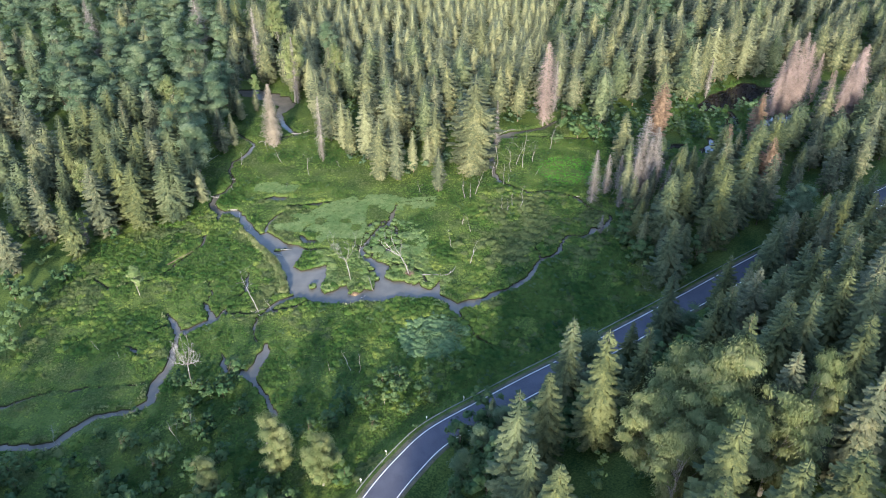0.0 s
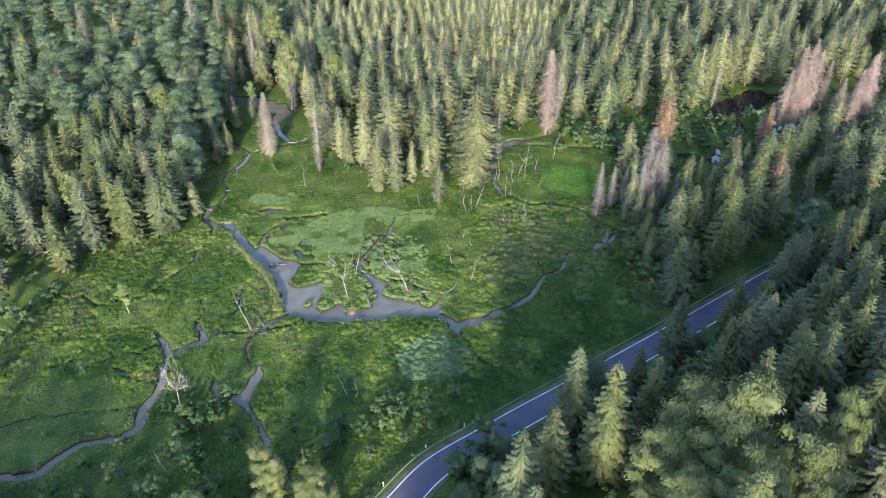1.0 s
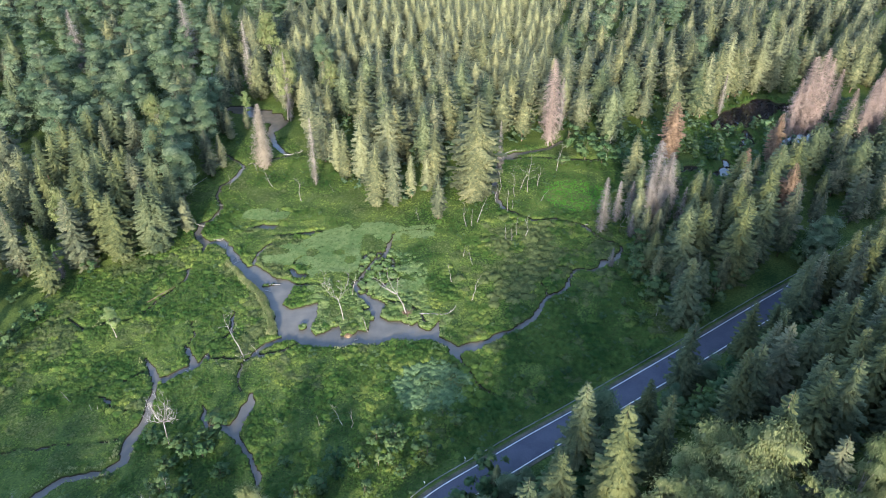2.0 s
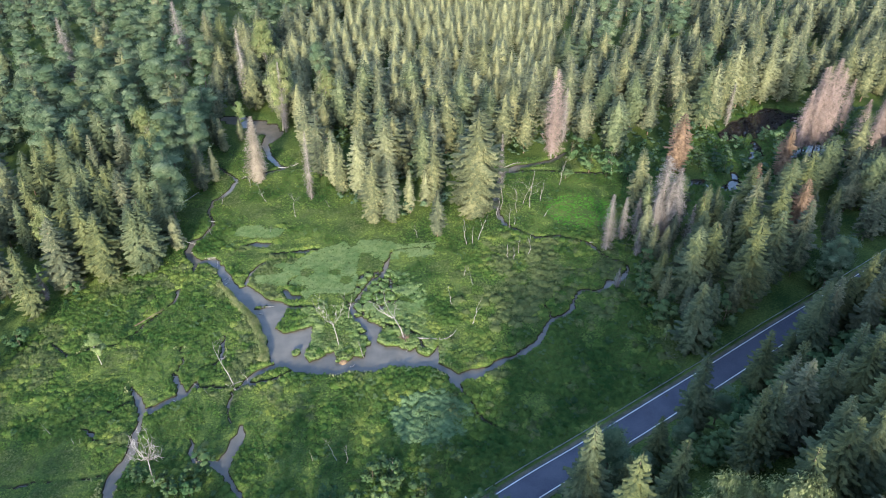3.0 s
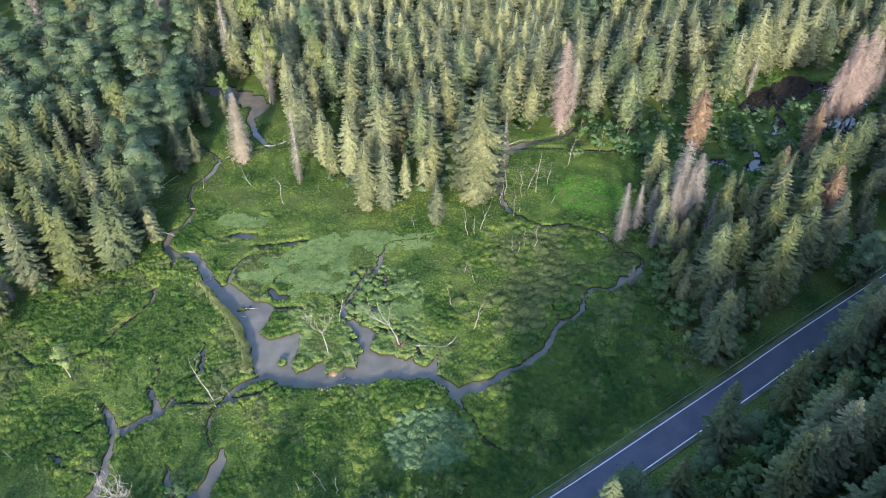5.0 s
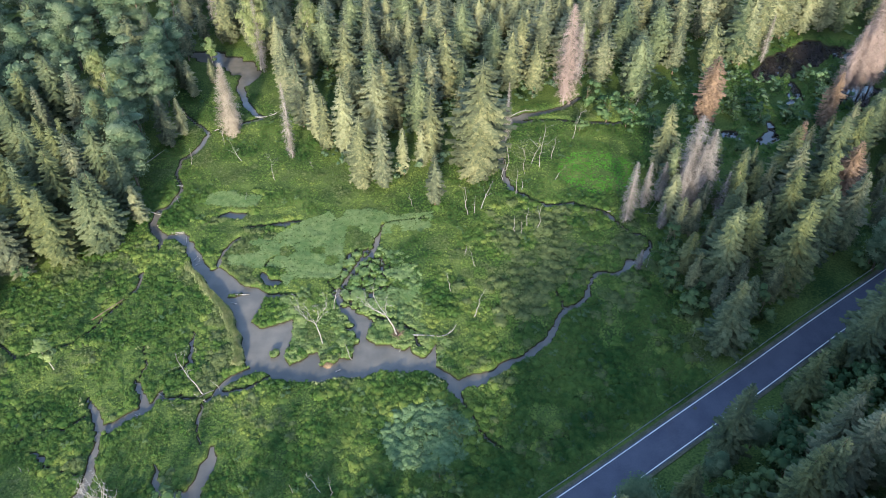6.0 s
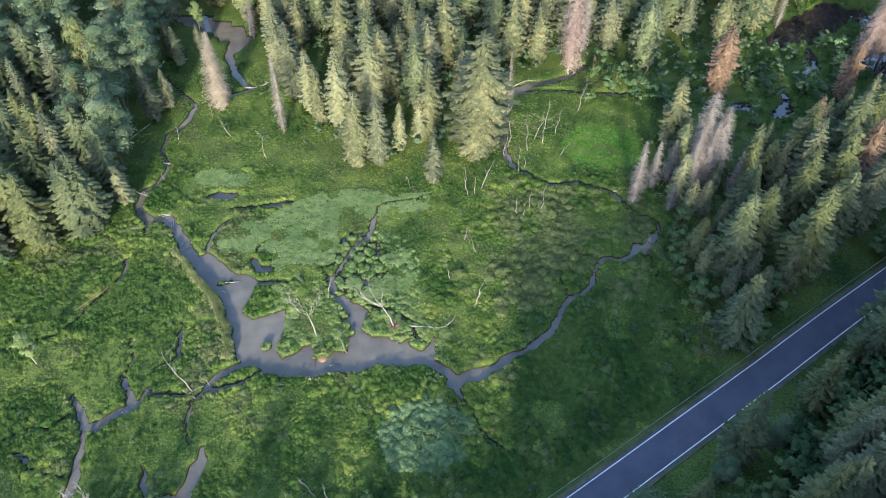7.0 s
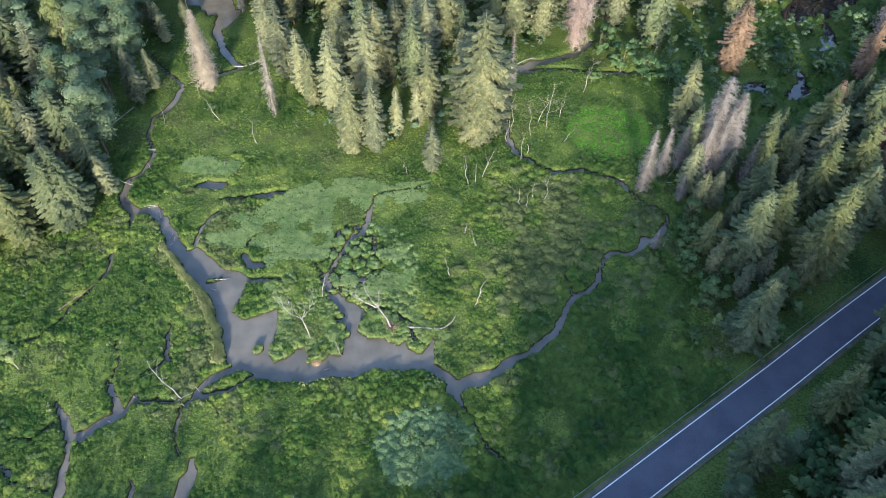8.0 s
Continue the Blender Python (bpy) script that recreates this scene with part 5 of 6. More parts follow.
plants("marsh_grass", grassy, [tuft(7, 600 + k, 0.9, 0.13) for k in range(4)], GRASS, "yellow-green marsh grass in tufts", 0.55)
plants("pale_herbs", palely, [tuft(8, 605 + k, 0.9, 0.13) for k in range(4)], GREY_HERB, "pale olive-green herbs in loose patches", 0.8)
plants("sedge", sedgy, [tuft(8, 610 + k, 0.6, 0.22) for k in range(4)], SEDGE, "pale blue-green sedge in even mats", 0.55)
qx, qy = rng.uniform(-60, 2, 52000), rng.uniform(150, 202, 52000)
ok = in_sedge(qx, qy) & (wander(qx, qy, 3.5, 69) > 0.34 + 0.15 * rng.random(len(qx)))
qx, qy = qx[ok], qy[ok]
qd = bank(qx, qy)
ok = qd > 0.1
qx, qy, qd = qx[ok], qy[ok], qd[ok]
rows = np.c_[qx, qy, ground_level(qx, qy, qd) - 0.02, rng.uniform(0.25, 0.5, len(qx)), rng.uniform(0.15, 0.34, len(qx)), rng.uniform(0, 6.3, len(qx))]
v, f = spread([tuft(6, 650 + k, 0.8, 0.26) for k in range(4)], rows)
tagged(new("sedge_mats", soft_plants("sedge_mats", v, f, SEDGE)), "dense pale blue-green sedge mats with dark gaps", "sedge", kind="stuff")
plants("bright_sedge", lawny, [tuft(8, 620 + k, 0.6, 0.2) for k in range(4)], LAWN, "bright fresh green sedge lawn", 0.5)
plants("tall_herbs", herby, [tuft(9, 630 + k, 1.0, 0.13) for k in range(4)], HERB, "tall leafy green herbs and small shrubs", 0.95, 1.15)
plants("reeds", reedy, [tuft(8, 640 + k, 1.3, 0.12) for k in range(4)], REED, "pale straw-green reeds along the bank", 1.2)

# low leafy lumps among the herbs
lump = herby & (pd > 0.9) & (rng.random(len(px)) < 0.012)
def dome(n, seed, high, leaf=0.165):
    """A rounded cushion of n small leaf blades, one metre in radius."""
    g = np.random.default_rng(seed)
    d = g.normal(size=(n, 3))
    d[:, 2] = np.abs(d[:, 2]) + 0.15
    d /= np.linalg.norm(d, axis=1)[:, None]
    p = d * g.uniform(0.72, 1.05, (n, 1)) * (1 + 0.14 * np.cos(3 * np.arctan2(d[:, 1], d[:, 0]) + seed))[:, None] * np.array([1, 1, high])
    a = np.cross(d + g.normal(size=(n, 3)) * 0.35, g.normal(size=(n, 3)))
    a /= np.linalg.norm(a, axis=1)[:, None]
    b = np.cross(d, a)
    L = leaf * g.uniform(0.6, 1.4, (n, 1))
    v = np.stack([p - a * L - b * L * 0.5, p + a * L - b * L * 0.4, p + b * L], 1).reshape(-1, 3)
    base = OCTA * np.array([0.86, 0.86, 0.9 * high]) * g.uniform(0.9, 1.08, (11, 1))
    return np.concatenate([v, base]), np.concatenate([np.arange(3 * n).reshape(-1, 3), OCTA_F + 3 * n])


def cushions(name, x, y, wide, tall, mat, label, category, n=26, seed=670, high=0.5, lift=0.5, share=0.8):
    protos, leans = [], []
    for k in range(4):
        v, f = dome(n, seed + k, high)
        f, vn = soften(v, f, share, lift, 0.0)
        protos.append((v, f))
        leans.append(vn)
    d = bank(x, y)
    wide = np.minimum(wide, 0.22 + np.maximum(d, 0) / 0.75)
    keep = d > 0.0
    rows = np.c_[x, y, ground_level(x, y, d) - 0.08, wide, tall, rng.uniform(0, 6.3, len(x))][keep]
    v, f, vn = spread(protos, rows, leans)
    return tagged(new(name, raw_mesh(name, v, f, mat, True, vn)), label, category, kind="stuff")


n = 300
a, q = rng.uniform(0, 2 * np.pi, n), np.sqrt(rng.random(n))
tx, ty = -2 + 8.2 * q * np.cos(a) + rng.normal(size=n) * 0.5, 129.5 + 7.0 * q * np.sin(a) + rng.normal(size=n) * 0.5
cushions("willow_thicket", tx, ty, rng.uniform(0.6, 1.2, n), rng.uniform(0.5, 0.95, n), GREY_WILLOW, "round thicket of pale blue-green dwarf willow", "willow thicket", 90, 670, 0.55, 0.5, 0.35)
# rounded sedge tussocks on the floating mats and at the pond
sx, sy = rng.uniform(-34, 2, 5200), rng.uniform(146, 186, 5200)
sd = bank(sx, sy)
near_pond = (sd > 0.1) & (sd < 2.6) & (sy < 165) & (sy > 145.5) & (sx > -38)
rim = near_pond & (sd < 0.9) & (wander(sx, sy, 3, 83) > 0.5)
near_pond &= ~rim
mats = (sd > 0.3) & ~near_pond & (np.hypot((sx + 13) / 9, (sy - 168) / 12) < 1.0) & (rng.random(len(sx)) < 0.45)
cushions("sedge_tussocks", sx[mats], sy[mats], rng.uniform(0.5, 1.3, mats.sum()), rng.uniform(0.4, 0.75, mats.sum()), SEDGE, "rounded pale green sedge tussocks on floating mats", "sedge", 44, 680, 0.4, 0.6, 0.5)
cushions("bog_cushions", sx[near_pond], sy[near_pond], 0.4 + 0.85 * rng.random(near_pond.sum()) ** 1.6, rng.uniform(0.35, 0.65, near_pond.sum()), MAT, "rounded pale green plant cushions on islets of the pond", "bog plants", 60, 684, 0.4, 1.0, 0.4)
cushions("rim_cushions", sx[rim], sy[rim], rng.uniform(0.3, 0.8, rim.sum()), rng.uniform(0.3, 0.7, rim.sum()), MAT, "rounded yellow-green plant cushions at the pond rim", "bog plants", 44, 688, 0.4, 0.6, 0.5)
# leafy clumps of the shrubby marsh
hx, hy = rng.uniform(-98, 52, 24000), rng.uniform(88, 200, 24000)
lush = wander(hx, hy, 13, 61) * 0.5 + wander(hx, hy, 4.5, 73) * 0.5
ok = inside(MARSH, hx, hy) & (road_distance(hx, hy) > 6) & ~in_sedge(hx, hy) & (lush > 0.50) & ~((hx > -30) & (hx < -3) & (hy > 150) & (hy < 186)) & (bank(hx, hy) > 0.3) & (np.hypot((hx + 2) / 8.8, (hy - 129.5) / 7.6) > 1)
hx, hy = hx[ok], hy[ok]
zone = plant_tone(hx, hy)
for name, mask, mat, label in (
    ("leafy_clumps", (zone > 0.42) & (zone < 0.58), GRASS, "rounded yellow-green leafy clumps over the marsh"),
    ("dark_herb_clumps", zone <= 0.42, HERB, "dark green leafy herb clumps over the marsh"),
    ("pale_herb_clumps", zone >= 0.58, GREY_HERB, "pale grey-green leafy clumps over the marsh"),
):
    k = int(mask.sum())
    cushions(name, hx[mask], hy[mask], 0.28 + 1.1 * rng.random(k) ** 2.6, rng.uniform(0.35, 1.2, k), mat, label, "herbs", 36, 690, 0.6, 0.8, 0.35)
# low shrubs over the eastern marsh
ex, ey = rng.uniform(2, 54, 1500), rng.uniform(112, 196, 1500)
ok = inside(MARSH, ex, ey) & (road_distance(ex, ey) > 7) & (wander(ex, ey, 7, 88) * 0.6 + wander(ex, ey, 2.5, 89) * 0.4 > 0.50) & (bank(ex, ey) > 0.8)
ex, ey = ex[ok], ey[ok]
pick = plant_tone(ex, ey) + rng.normal(size=len(ex)) * 0.06
for mask, mat, label in ((pick < 0.46, HERB, "low dark green shrub mounds of the eastern marsh"), (pick >= 0.46, GREY_HERB, "low pale green shrub mounds of the eastern marsh")):
    k = int(mask.sum())
    cushions("shrub_mounds", ex[mask], ey[mask], rng.uniform(0.7, 1.9, k), rng.uniform(0.6, 1.6, k), mat, label, "shrub", 80, 698, 0.6, 0.7, 0.6)
# shrubs and herbs of the wet clearing
CLEARING = [(64, 206), (80, 212), (100, 221), (125, 232), (150, 246), (146, 270), (118, 282), (98, 266), (80, 252), (66, 240), (56, 226)]
cx, cy = rng.uniform(56, 150, 5200), rng.uniform(206, 282, 5200)
ok = inside(CLEARING, cx, cy) & (wander(cx, cy, 6, 80) > 0.35)
cx, cy = cx[ok], cy[ok]
cushions("clearing_herbs", cx, cy, 0.3 + 1.3 * rng.random(len(cx)) ** 2.5, rng.uniform(0.4, 1.9, len(cx)), HERB, "dark green herbs and shrubs of the wet clearing", "herbs", 26, 696, 0.6, 0.6)
REED_LINE = np.array([(-56.2, 173.4), (-53.2, 169.8), (-50.4, 166.0), (-48.0, 163.4), (-45.0, 159.4), (-43.1, 156.0), (-41.3, 152.3), (-40.1, 148.4), (-39.8, 146.2)])
spot = rng.random(3400) * (len(REED_LINE) - 1)
rx = np.interp(spot, np.arange(len(REED_LINE)), REED_LINE[:, 0]) + rng.normal(size=3400) * 0.5
ry = np.interp(spot, np.arange(len(REED_LINE)), REED_LINE[:, 1]) + rng.normal(size=3400) * 0.5
rd = bank(rx, ry)
ok = (rd > 0.05) & (rd < 3.0)
rx, ry, rd = rx[ok], ry[ok], rd[ok]
v, f = spread([tuft(8, 645 + k, 1.3, 0.12) for k in range(4)], np.c_[rx, ry, ground_level(rx, ry, rd) - 0.02, rng.uniform(0.25, 0.5, len(rx)), rng.uniform(0.4, 0.8, len(rx)), rng.uniform(0, 6.3, len(rx))])
tagged(new("reed_belt", soft_plants("reed_belt", v, f, REED)), "belt of pale straw-green reeds along the pond bank", "reeds", kind="stuff")
protos = [broadleaf(1.6, 0.9, 660 + k, clumps=5, leaves=16, leaf=0.26, low=0.1, puff=(0.18, 0.30))[1].arrays() for k in range(4)]
rows = np.c_[px, py, pz, rng.uniform(0.5, 1.25, len(px)), rng.uniform(0.4, 1.0, len(px)), turn][lump]
v, f = spread(protos, rows)
tagged(new("low_shrubs", soft_plants("low_shrubs", v, f, WILLOW, 0.4)), "low rounded green shrubs scattered over the marsh", "shrub", kind="stuff")

for k in range(110):
    x, y = rng.uniform(72, 145), rng.uniform(212, 272)
    if inside([(66, 208), (98, 220), (145, 238), (145, 270), (100, 262), (72, 245)], np.array([x]), np.array([y]))[0] and bank(np.array([x]), np.array([y]))[0] > 1.2:
        willows.put(x, y, rng.uniform(0.35, 0.85), "dark green willow bush beside a pond in the clearing")

# ---------------------------------------------------------------- dead wood
SNAG_LABEL = "bare bleached dead tree standing in the marsh"
# x, y, height, radius, limbs, lean x, lean y
SNAGS = [(-22.5, 160.6, 7.7, 0.12, 3, 0.8, 0.4), (7, 158.5, 7.5, 0.12, 3, 2.2, 1.2), (2.4, 165.3, 6.1, 0.10, 2, -0.6, 0), (-44.7, 138.6, 12.5, 0.16, 4, -3.2, 0.6), (6.6, 190.6, 9, 0.13, 2, -1.4, 0), (8.0, 191.4, 6, 0.10, 1, 0, 0), (9.6, 192.9, 9, 0.12, 2, 2.4, 0.5), (17.4, 184.8, 5.4, 0.12, 0, 0, 0), (22.5, 186, 8, 0.11, 2, 1.4, 0), (19, 184.2, 4.5, 0.12, 0, -0.3, 0), (20.4, 186.6, 6.5, 0.10, 1, 0.5, 0)]
SNAGS += [(25.4, 209.6, 13, 0.13, 6, 0.6, 0), (-41.8, 204.1, 8.3, 0.10, 5, -0.5, 0.3), (-51.8, 212.2, 7.5, 0.10, 1, -1.4, 0), (-64.9, 210.8, 5.6, 0.08, 1, 0.3, 0), (-17.5, 147.8, 4.6, 0.14, 1, -1.0, 0.5), (-7, 194.1, 4.6, 0.09, 5, -0.8, 0), (35.6, 222.5, 10.4, 0.10, 6, 1.2, 0), (28.7, 204.3, 4.6, 0.10, 0, 1.8, 0.5), (20, 200.4, 3.7, 0.12, 0, 0, 0), (-20.2, 118.6, 6.4, 0.09, 3, -1.0, 0)]
SNAGS += [(-18.6, 118.0, 6.8, 0.09, 1, 0.3, 0), (-25, 118.6, 3.2, 0.06, 0, -0.4, 0), (7.8, 173.1, 6.2, 0.09, 2, -0.6, 0), (5.5, 176.5, 4.0, 0.09, 2, 0.9, 0), (-76, 97.2, 6.5, 0.10, 9, 0.6, 0), (-48.8, 101, 7.0, 0.08, 3, -0.8, 0), (-52.0, 97.5, 8, 0.08, 3, -1.5, 0), (23.5, 211, 9, 0.10, 3, 0.2, 0), (28.8, 213, 7.5, 0.09, 4, 0.5, 0), (52, 230, 8.5, 0.10, 6, 1.2, 0), (16.8, 209, 11, 0.12, 3, 0.9, 0), (15.6, 205, 7.5, 0.10, 1, 1.2, 0), (46, 173, 6, 0.07, 5, 0.2, 0), (50.5, 193, 6.5, 0.08, 2, 2.0, 0)]
SNAGS += [(-78, 124.5, 3.4, 0.09, 1, -1.6, 0.6), (-73, 122.5, 2.0, 0.07, 0, -0.3, 0), (-71.5, 122.3, 1.8, 0.07, 0, 0.2, 0), (-48, 196, 3, 0.06, 1, 0.4, 0), (-32.8, 209.5, 3.0, 0.08, 1, -1.4, 0.3), (-60, 224.5, 5.2, 0.07, 0, 1.8, 0), (-64, 195.5, 3, 0.06, 1, -0.5, 0), (-42.2, 140.0, 4.2, 0.10, 2, -1.2, 0), (-71.5, 188.6, 5, 0.1, 1, -2.0, 0), (-9.2, 115.5, 5.0, 0.10, 12, -0.6, 0)]
SNAGS += [(21.6, 206.5, 11, 0.10, 9, 0.3, 0.2), (18.6, 198.5, 8.0, 0.10, 2, -0.5, 0)]
for k, (x, y, h, r, limbs, lx, ly) in enumerate(SNAGS):
    s = bare_tree(h, r * (0.62 if limbs > 8 else 0.82), 700 + k, int(limbs * 1.3) + (2 if limbs else 0), (lx, ly), twigs=5 if limbs > 4 else 3, start=0.35 if limbs < 10 else 0.3, crook=0.055)
    z = float(ground_level(np.array([x]), np.array([y]))[0])
    ob = new("dead_tree", s.mesh("dead_tree", SNAG, True))
    ob.location = (x, y, z - 0.1)
    tagged(ob, SNAG_LABEL if limbs > 1 else "bleached bare dead stem standing in the marsh", "dead tree", "snags of the marsh")


fan = [(q * 3.0 + 0.4, 1.3 * math.sin(5 * q), 15.4 - 3.4 * abs(q) ** 1.5) for q in np.linspace(-1, 1, 9)] + [(-2.6, -0.6, 9.8), (2.7, 0.5, 8.9)]
ob = new("dead_tree", forked_tree((0.3, 0.0, 8.0), fan, 0.105, 795, 8).mesh("dead_tree", SNAG, True))
ob.location = (-53.6, 112.6, 0.3)
tagged(ob, "bare white dead tree with a fan of fine branches", "dead tree", "snags of the marsh")
ob = new("dead_tree", forked_tree((-0.9, 0.4, 6.2), [(-5.0, 0.5, 13.6), (-2.6, 1.2, 11.5), (2.3, 0.6, 15.5), (0.4, -0.5, 12.8), (-3.6, -0.8, 15.0)], 0.105, 791, 7).mesh("dead_tree", SNAG, True))
ob.location = (-23.6, 151.0, 0.3)
tagged(ob, "bare grey dead tree with several crooked limbs on an islet", "dead tree", "snags of the marsh")


def log(name, pts, radii, mat, label, seed, stubs=3):
    """A fallen stem with stubs of branches."""
    g = np.random.default_rng(seed)
    line = smooth_line(pts, 5)
    rad = np.interp(np.linspace(0, 1, len(line)), np.linspace(0, 1, len(radii)), radii)
    s = Soup()
    s.add(*tube(line, rad, 7))
    for _ in range(stubs):
        i = g.integers(len(line) // 3, len(line) - 1)
        d = g.normal(size=3)
        d[2] = abs(d[2]) + 0.4
        d /= np.linalg.norm(d)
        L = g.uniform(0.5, 1.4)
        s.add(*tube([line[i], line[i] + d * L * 0.6, line[i] + d * L + g.normal(size=3) * 0.15], [rad[i] * 0.5, rad[i] * 0.35, 0.02], 5))
    ob = new(name, s.mesh(name, mat, True))
    return tagged(ob, label, "log", "fallen logs")


log("fallen_log", [(-5.8, 153.4, 0.75), (-2.4, 153.2, 0.8), (0.4, 153.0, 0.9), (2.4, 153.9, 1.4), (3.4, 155.2, 2.2)], [0.19, 0.17, 0.13, 0.07, 0.03], SNAG, "white bleached fallen trunk over the pond edge", 1, 4)
log("fallen_log", [(40.2, 192.6, 0.45), (44, 192.0, 0.55), (48, 191.6, 0.55), (51.5, 191.4, 0.6)], [0.16, 0.18, 0.15, 0.08], SNAG, "grey fallen trunk lying across the stream", 2, 2)
log("fallen_log", [(41.5, 191.6, 0.4), (45, 191.2, 0.42), (47.2, 191.4, 0.45)], [0.14, 0.13, 0.08], SNAG, "grey fallen trunk lying across the stream", 3, 1)
log("fallen_log", [(-52.5, 233.2, 0.5), (-50, 232.8, 0.7), (-47.6, 233.6, 0.9), (-46, 234.4, 1.4)], [0.17, 0.14, 0.1, 0.04], SNAG, "bleached fallen tree top across the stream bend", 4, 6)
log("fallen_log", [(-45.6, 165.2, 0.15), (-43.5, 165.0, 0.22), (-41.2, 165.3, 0.15)], [0.05, 0.08, 0.05], SNAG, "pale log floating in the pond", 5, 1)
log("fallen_log", [(-67.2, 202.4, 0.5), (-64.2, 202.0, 0.5)], [0.12, 0.09], SNAG, "short pale log across the narrow stream", 6, 1)
log("fallen_log", [(-66.6, 206.6, 0.5), (-64.6, 204.6, 0.5)], [0.10, 0.07], SNAG, "short pale log across the narrow stream", 7, 0)
log("fallen_log", [(-70.8, 192.3, 0.6), (-67.6, 191.0, 0.5), (-65.6, 190.6, 0.5)], [0.12, 0.10, 0.05], SNAG, "thin bleached log across the narrow stream", 8, 2)
log("fallen_log", [(-63.2, 184.6, 0.4), (-60.4, 185.0, 0.4)], [0.10, 0.07], SNAG, "short pale log at the stream bank", 9, 1)
log("fallen_log", [(-62.6, 225.8, 0.6), (-60.4, 224.4, 2.2), (-58.8, 221.6, 1.8), (-58.2, 219.4, 0.4)], [0.10, 0.08, 0.06, 0.03], SNAG, "thin arched dead stem bent to the ground", 10, 1)
log("fallen_log", [(-72.6, 157.4, 0.7), (-70, 160.4, 0.8), (-67.6, 163.6, 0.7)], [0.13, 0.12, 0.08], BARK, "brown fallen stem along the ditch", 11, 1)
log("fallen_log", [(-79, 207.5, 0.8), (-75.5, 211.5, 1.6), (-72.5, 215, 2.4)], [0.10, 0.08, 0.04], SNAG, "thin bare fallen tree at the forest edge", 12, 3)
log("fallen_log", [(-47.8, 139.6, 0.5), (-45.8, 138.2, 0.7), (-43.8, 137.0, 0.5)], [0.12, 0.1, 0.06], SNAG, "weathered log in a heap of drift wood", 13, 3)
log("fallen_log", [(-46.6, 137.0, 0.5), (-44.8, 138.6, 0.9), (-43.2, 139.8, 0.6)], [0.1, 0.08, 0.05], SNAG, "weathered log in a heap of drift wood", 14, 3)
log("fallen_log", [(-52.6, 137.6, 0.4), (-50.6, 136.4, 0.7), (-48.6, 135.4, 0.5)], [0.1, 0.09, 0.05], SNAG, "bleached log lying over a narrow channel", 15, 2)
log("fallen_log", [(19.5, 233.5, 0.5), (23, 235.5, 0.9), (27, 236.5, 0.6)], [0.13, 0.1, 0.06], SNAG, "grey fallen stem over the dark stream", 16, 2)
log("fallen_log", [(86, 219.4, 0.4), (90, 221, 0.6), (94, 224, 0.5)], [0.16, 0.13, 0.06], SNAG, "grey fallen trunk in the pond of the clearing", 17, 3)

# drift wood in the channels
log("drift_stick", [(-44.8, 162.8, 0.10), (-43.9, 162.6, 0.16), (-43.3, 162.4, 0.08)], [0.07, 0.06, 0.03], SNAG, "short pale drift stick in the channel", 30, 1)
log("drift_stick", [(-55.3, 174.1, 0.10), (-54.6, 174.6, 0.16), (-54.1, 175.0, 0.08)], [0.07, 0.06, 0.03], SNAG, "short pale drift stick in the channel", 31, 1)
log("drift_stick", [(-55.9, 175.6, 0.10), (-55.6, 176.2, 0.16), (-55.4, 176.9, 0.08)], [0.07, 0.06, 0.03], SNAG, "short pale drift stick in the channel", 32, 1)
log("drift_stick", [(-59.7, 183.9, 0.10), (-59.2, 182.3, 0.16), (-58.9, 180.6, 0.08)], [0.07, 0.06, 0.03], SNAG, "short pale drift stick in the channel", 33, 1)
log("drift_stick", [(-67.5, 187.5, 0.10), (-66.8, 188.1, 0.16), (-66.4, 188.7, 0.08)], [0.07, 0.06, 0.03], SNAG, "short pale drift stick in the channel", 34, 1)
log("drift_stick", [(-68.5, 192.3, 0.10), (-67.4, 191.9, 0.16), (-66.5, 191.5, 0.08)], [0.07, 0.06, 0.03], SNAG, "short pale drift stick in the channel", 35, 1)
log("drift_stick", [(-66.5, 178.6, 0.10), (-65.0, 179.0, 0.16), (-63.8, 179.4, 0.08)], [0.07, 0.06, 0.03], SNAG, "short pale drift stick in the channel", 36, 1)
log("drift_stick", [(-61.8, 140.9, 0.10), (-61.2, 141.4, 0.16), (-60.9, 141.8, 0.08)], [0.07, 0.06, 0.03], SNAG, "short pale drift stick in the channel", 37, 1)
log("drift_stick", [(-53.8, 139.4, 0.10), (-52.7, 138.6, 0.16), (-51.8, 137.8, 0.08)], [0.07, 0.06, 0.03], SNAG, "short pale drift stick in the channel", 38, 1)
log("drift_stick", [(-57.0, 134.7, 0.10), (-56.3, 134.3, 0.16), (-55.8, 133.9, 0.08)], [0.07, 0.06, 0.03], SNAG, "short pale drift stick in the channel", 39, 1)
log("drift_stick", [(-61.4, 130.0, 0.10), (-60.6, 130.6, 0.16), (-59.9, 131.2, 0.08)], [0.07, 0.06, 0.03], SNAG, "short pale drift stick in the channel", 40, 1)
log("drift_stick", [(-45.2, 139.6, 0.10), (-43.8, 138.7, 0.16), (-42.6, 137.8, 0.08)], [0.07, 0.06, 0.03], SNAG, "short pale drift stick in the channel", 41, 1)
log("drift_stick", [(-7.9, 150.6, 0.10), (-7.9, 150.1, 0.16), (-8.2, 149.6, 0.08)], [0.07, 0.06, 0.03], SNAG, "short pale drift stick in the channel", 42, 1)
log("drift_stick", [(-20.5, 144.6, 0.10), (-20.0, 144.8, 0.16), (-19.7, 145.0, 0.08)], [0.07, 0.06, 0.03], SNAG, "short pale drift stick in the channel", 43, 1)
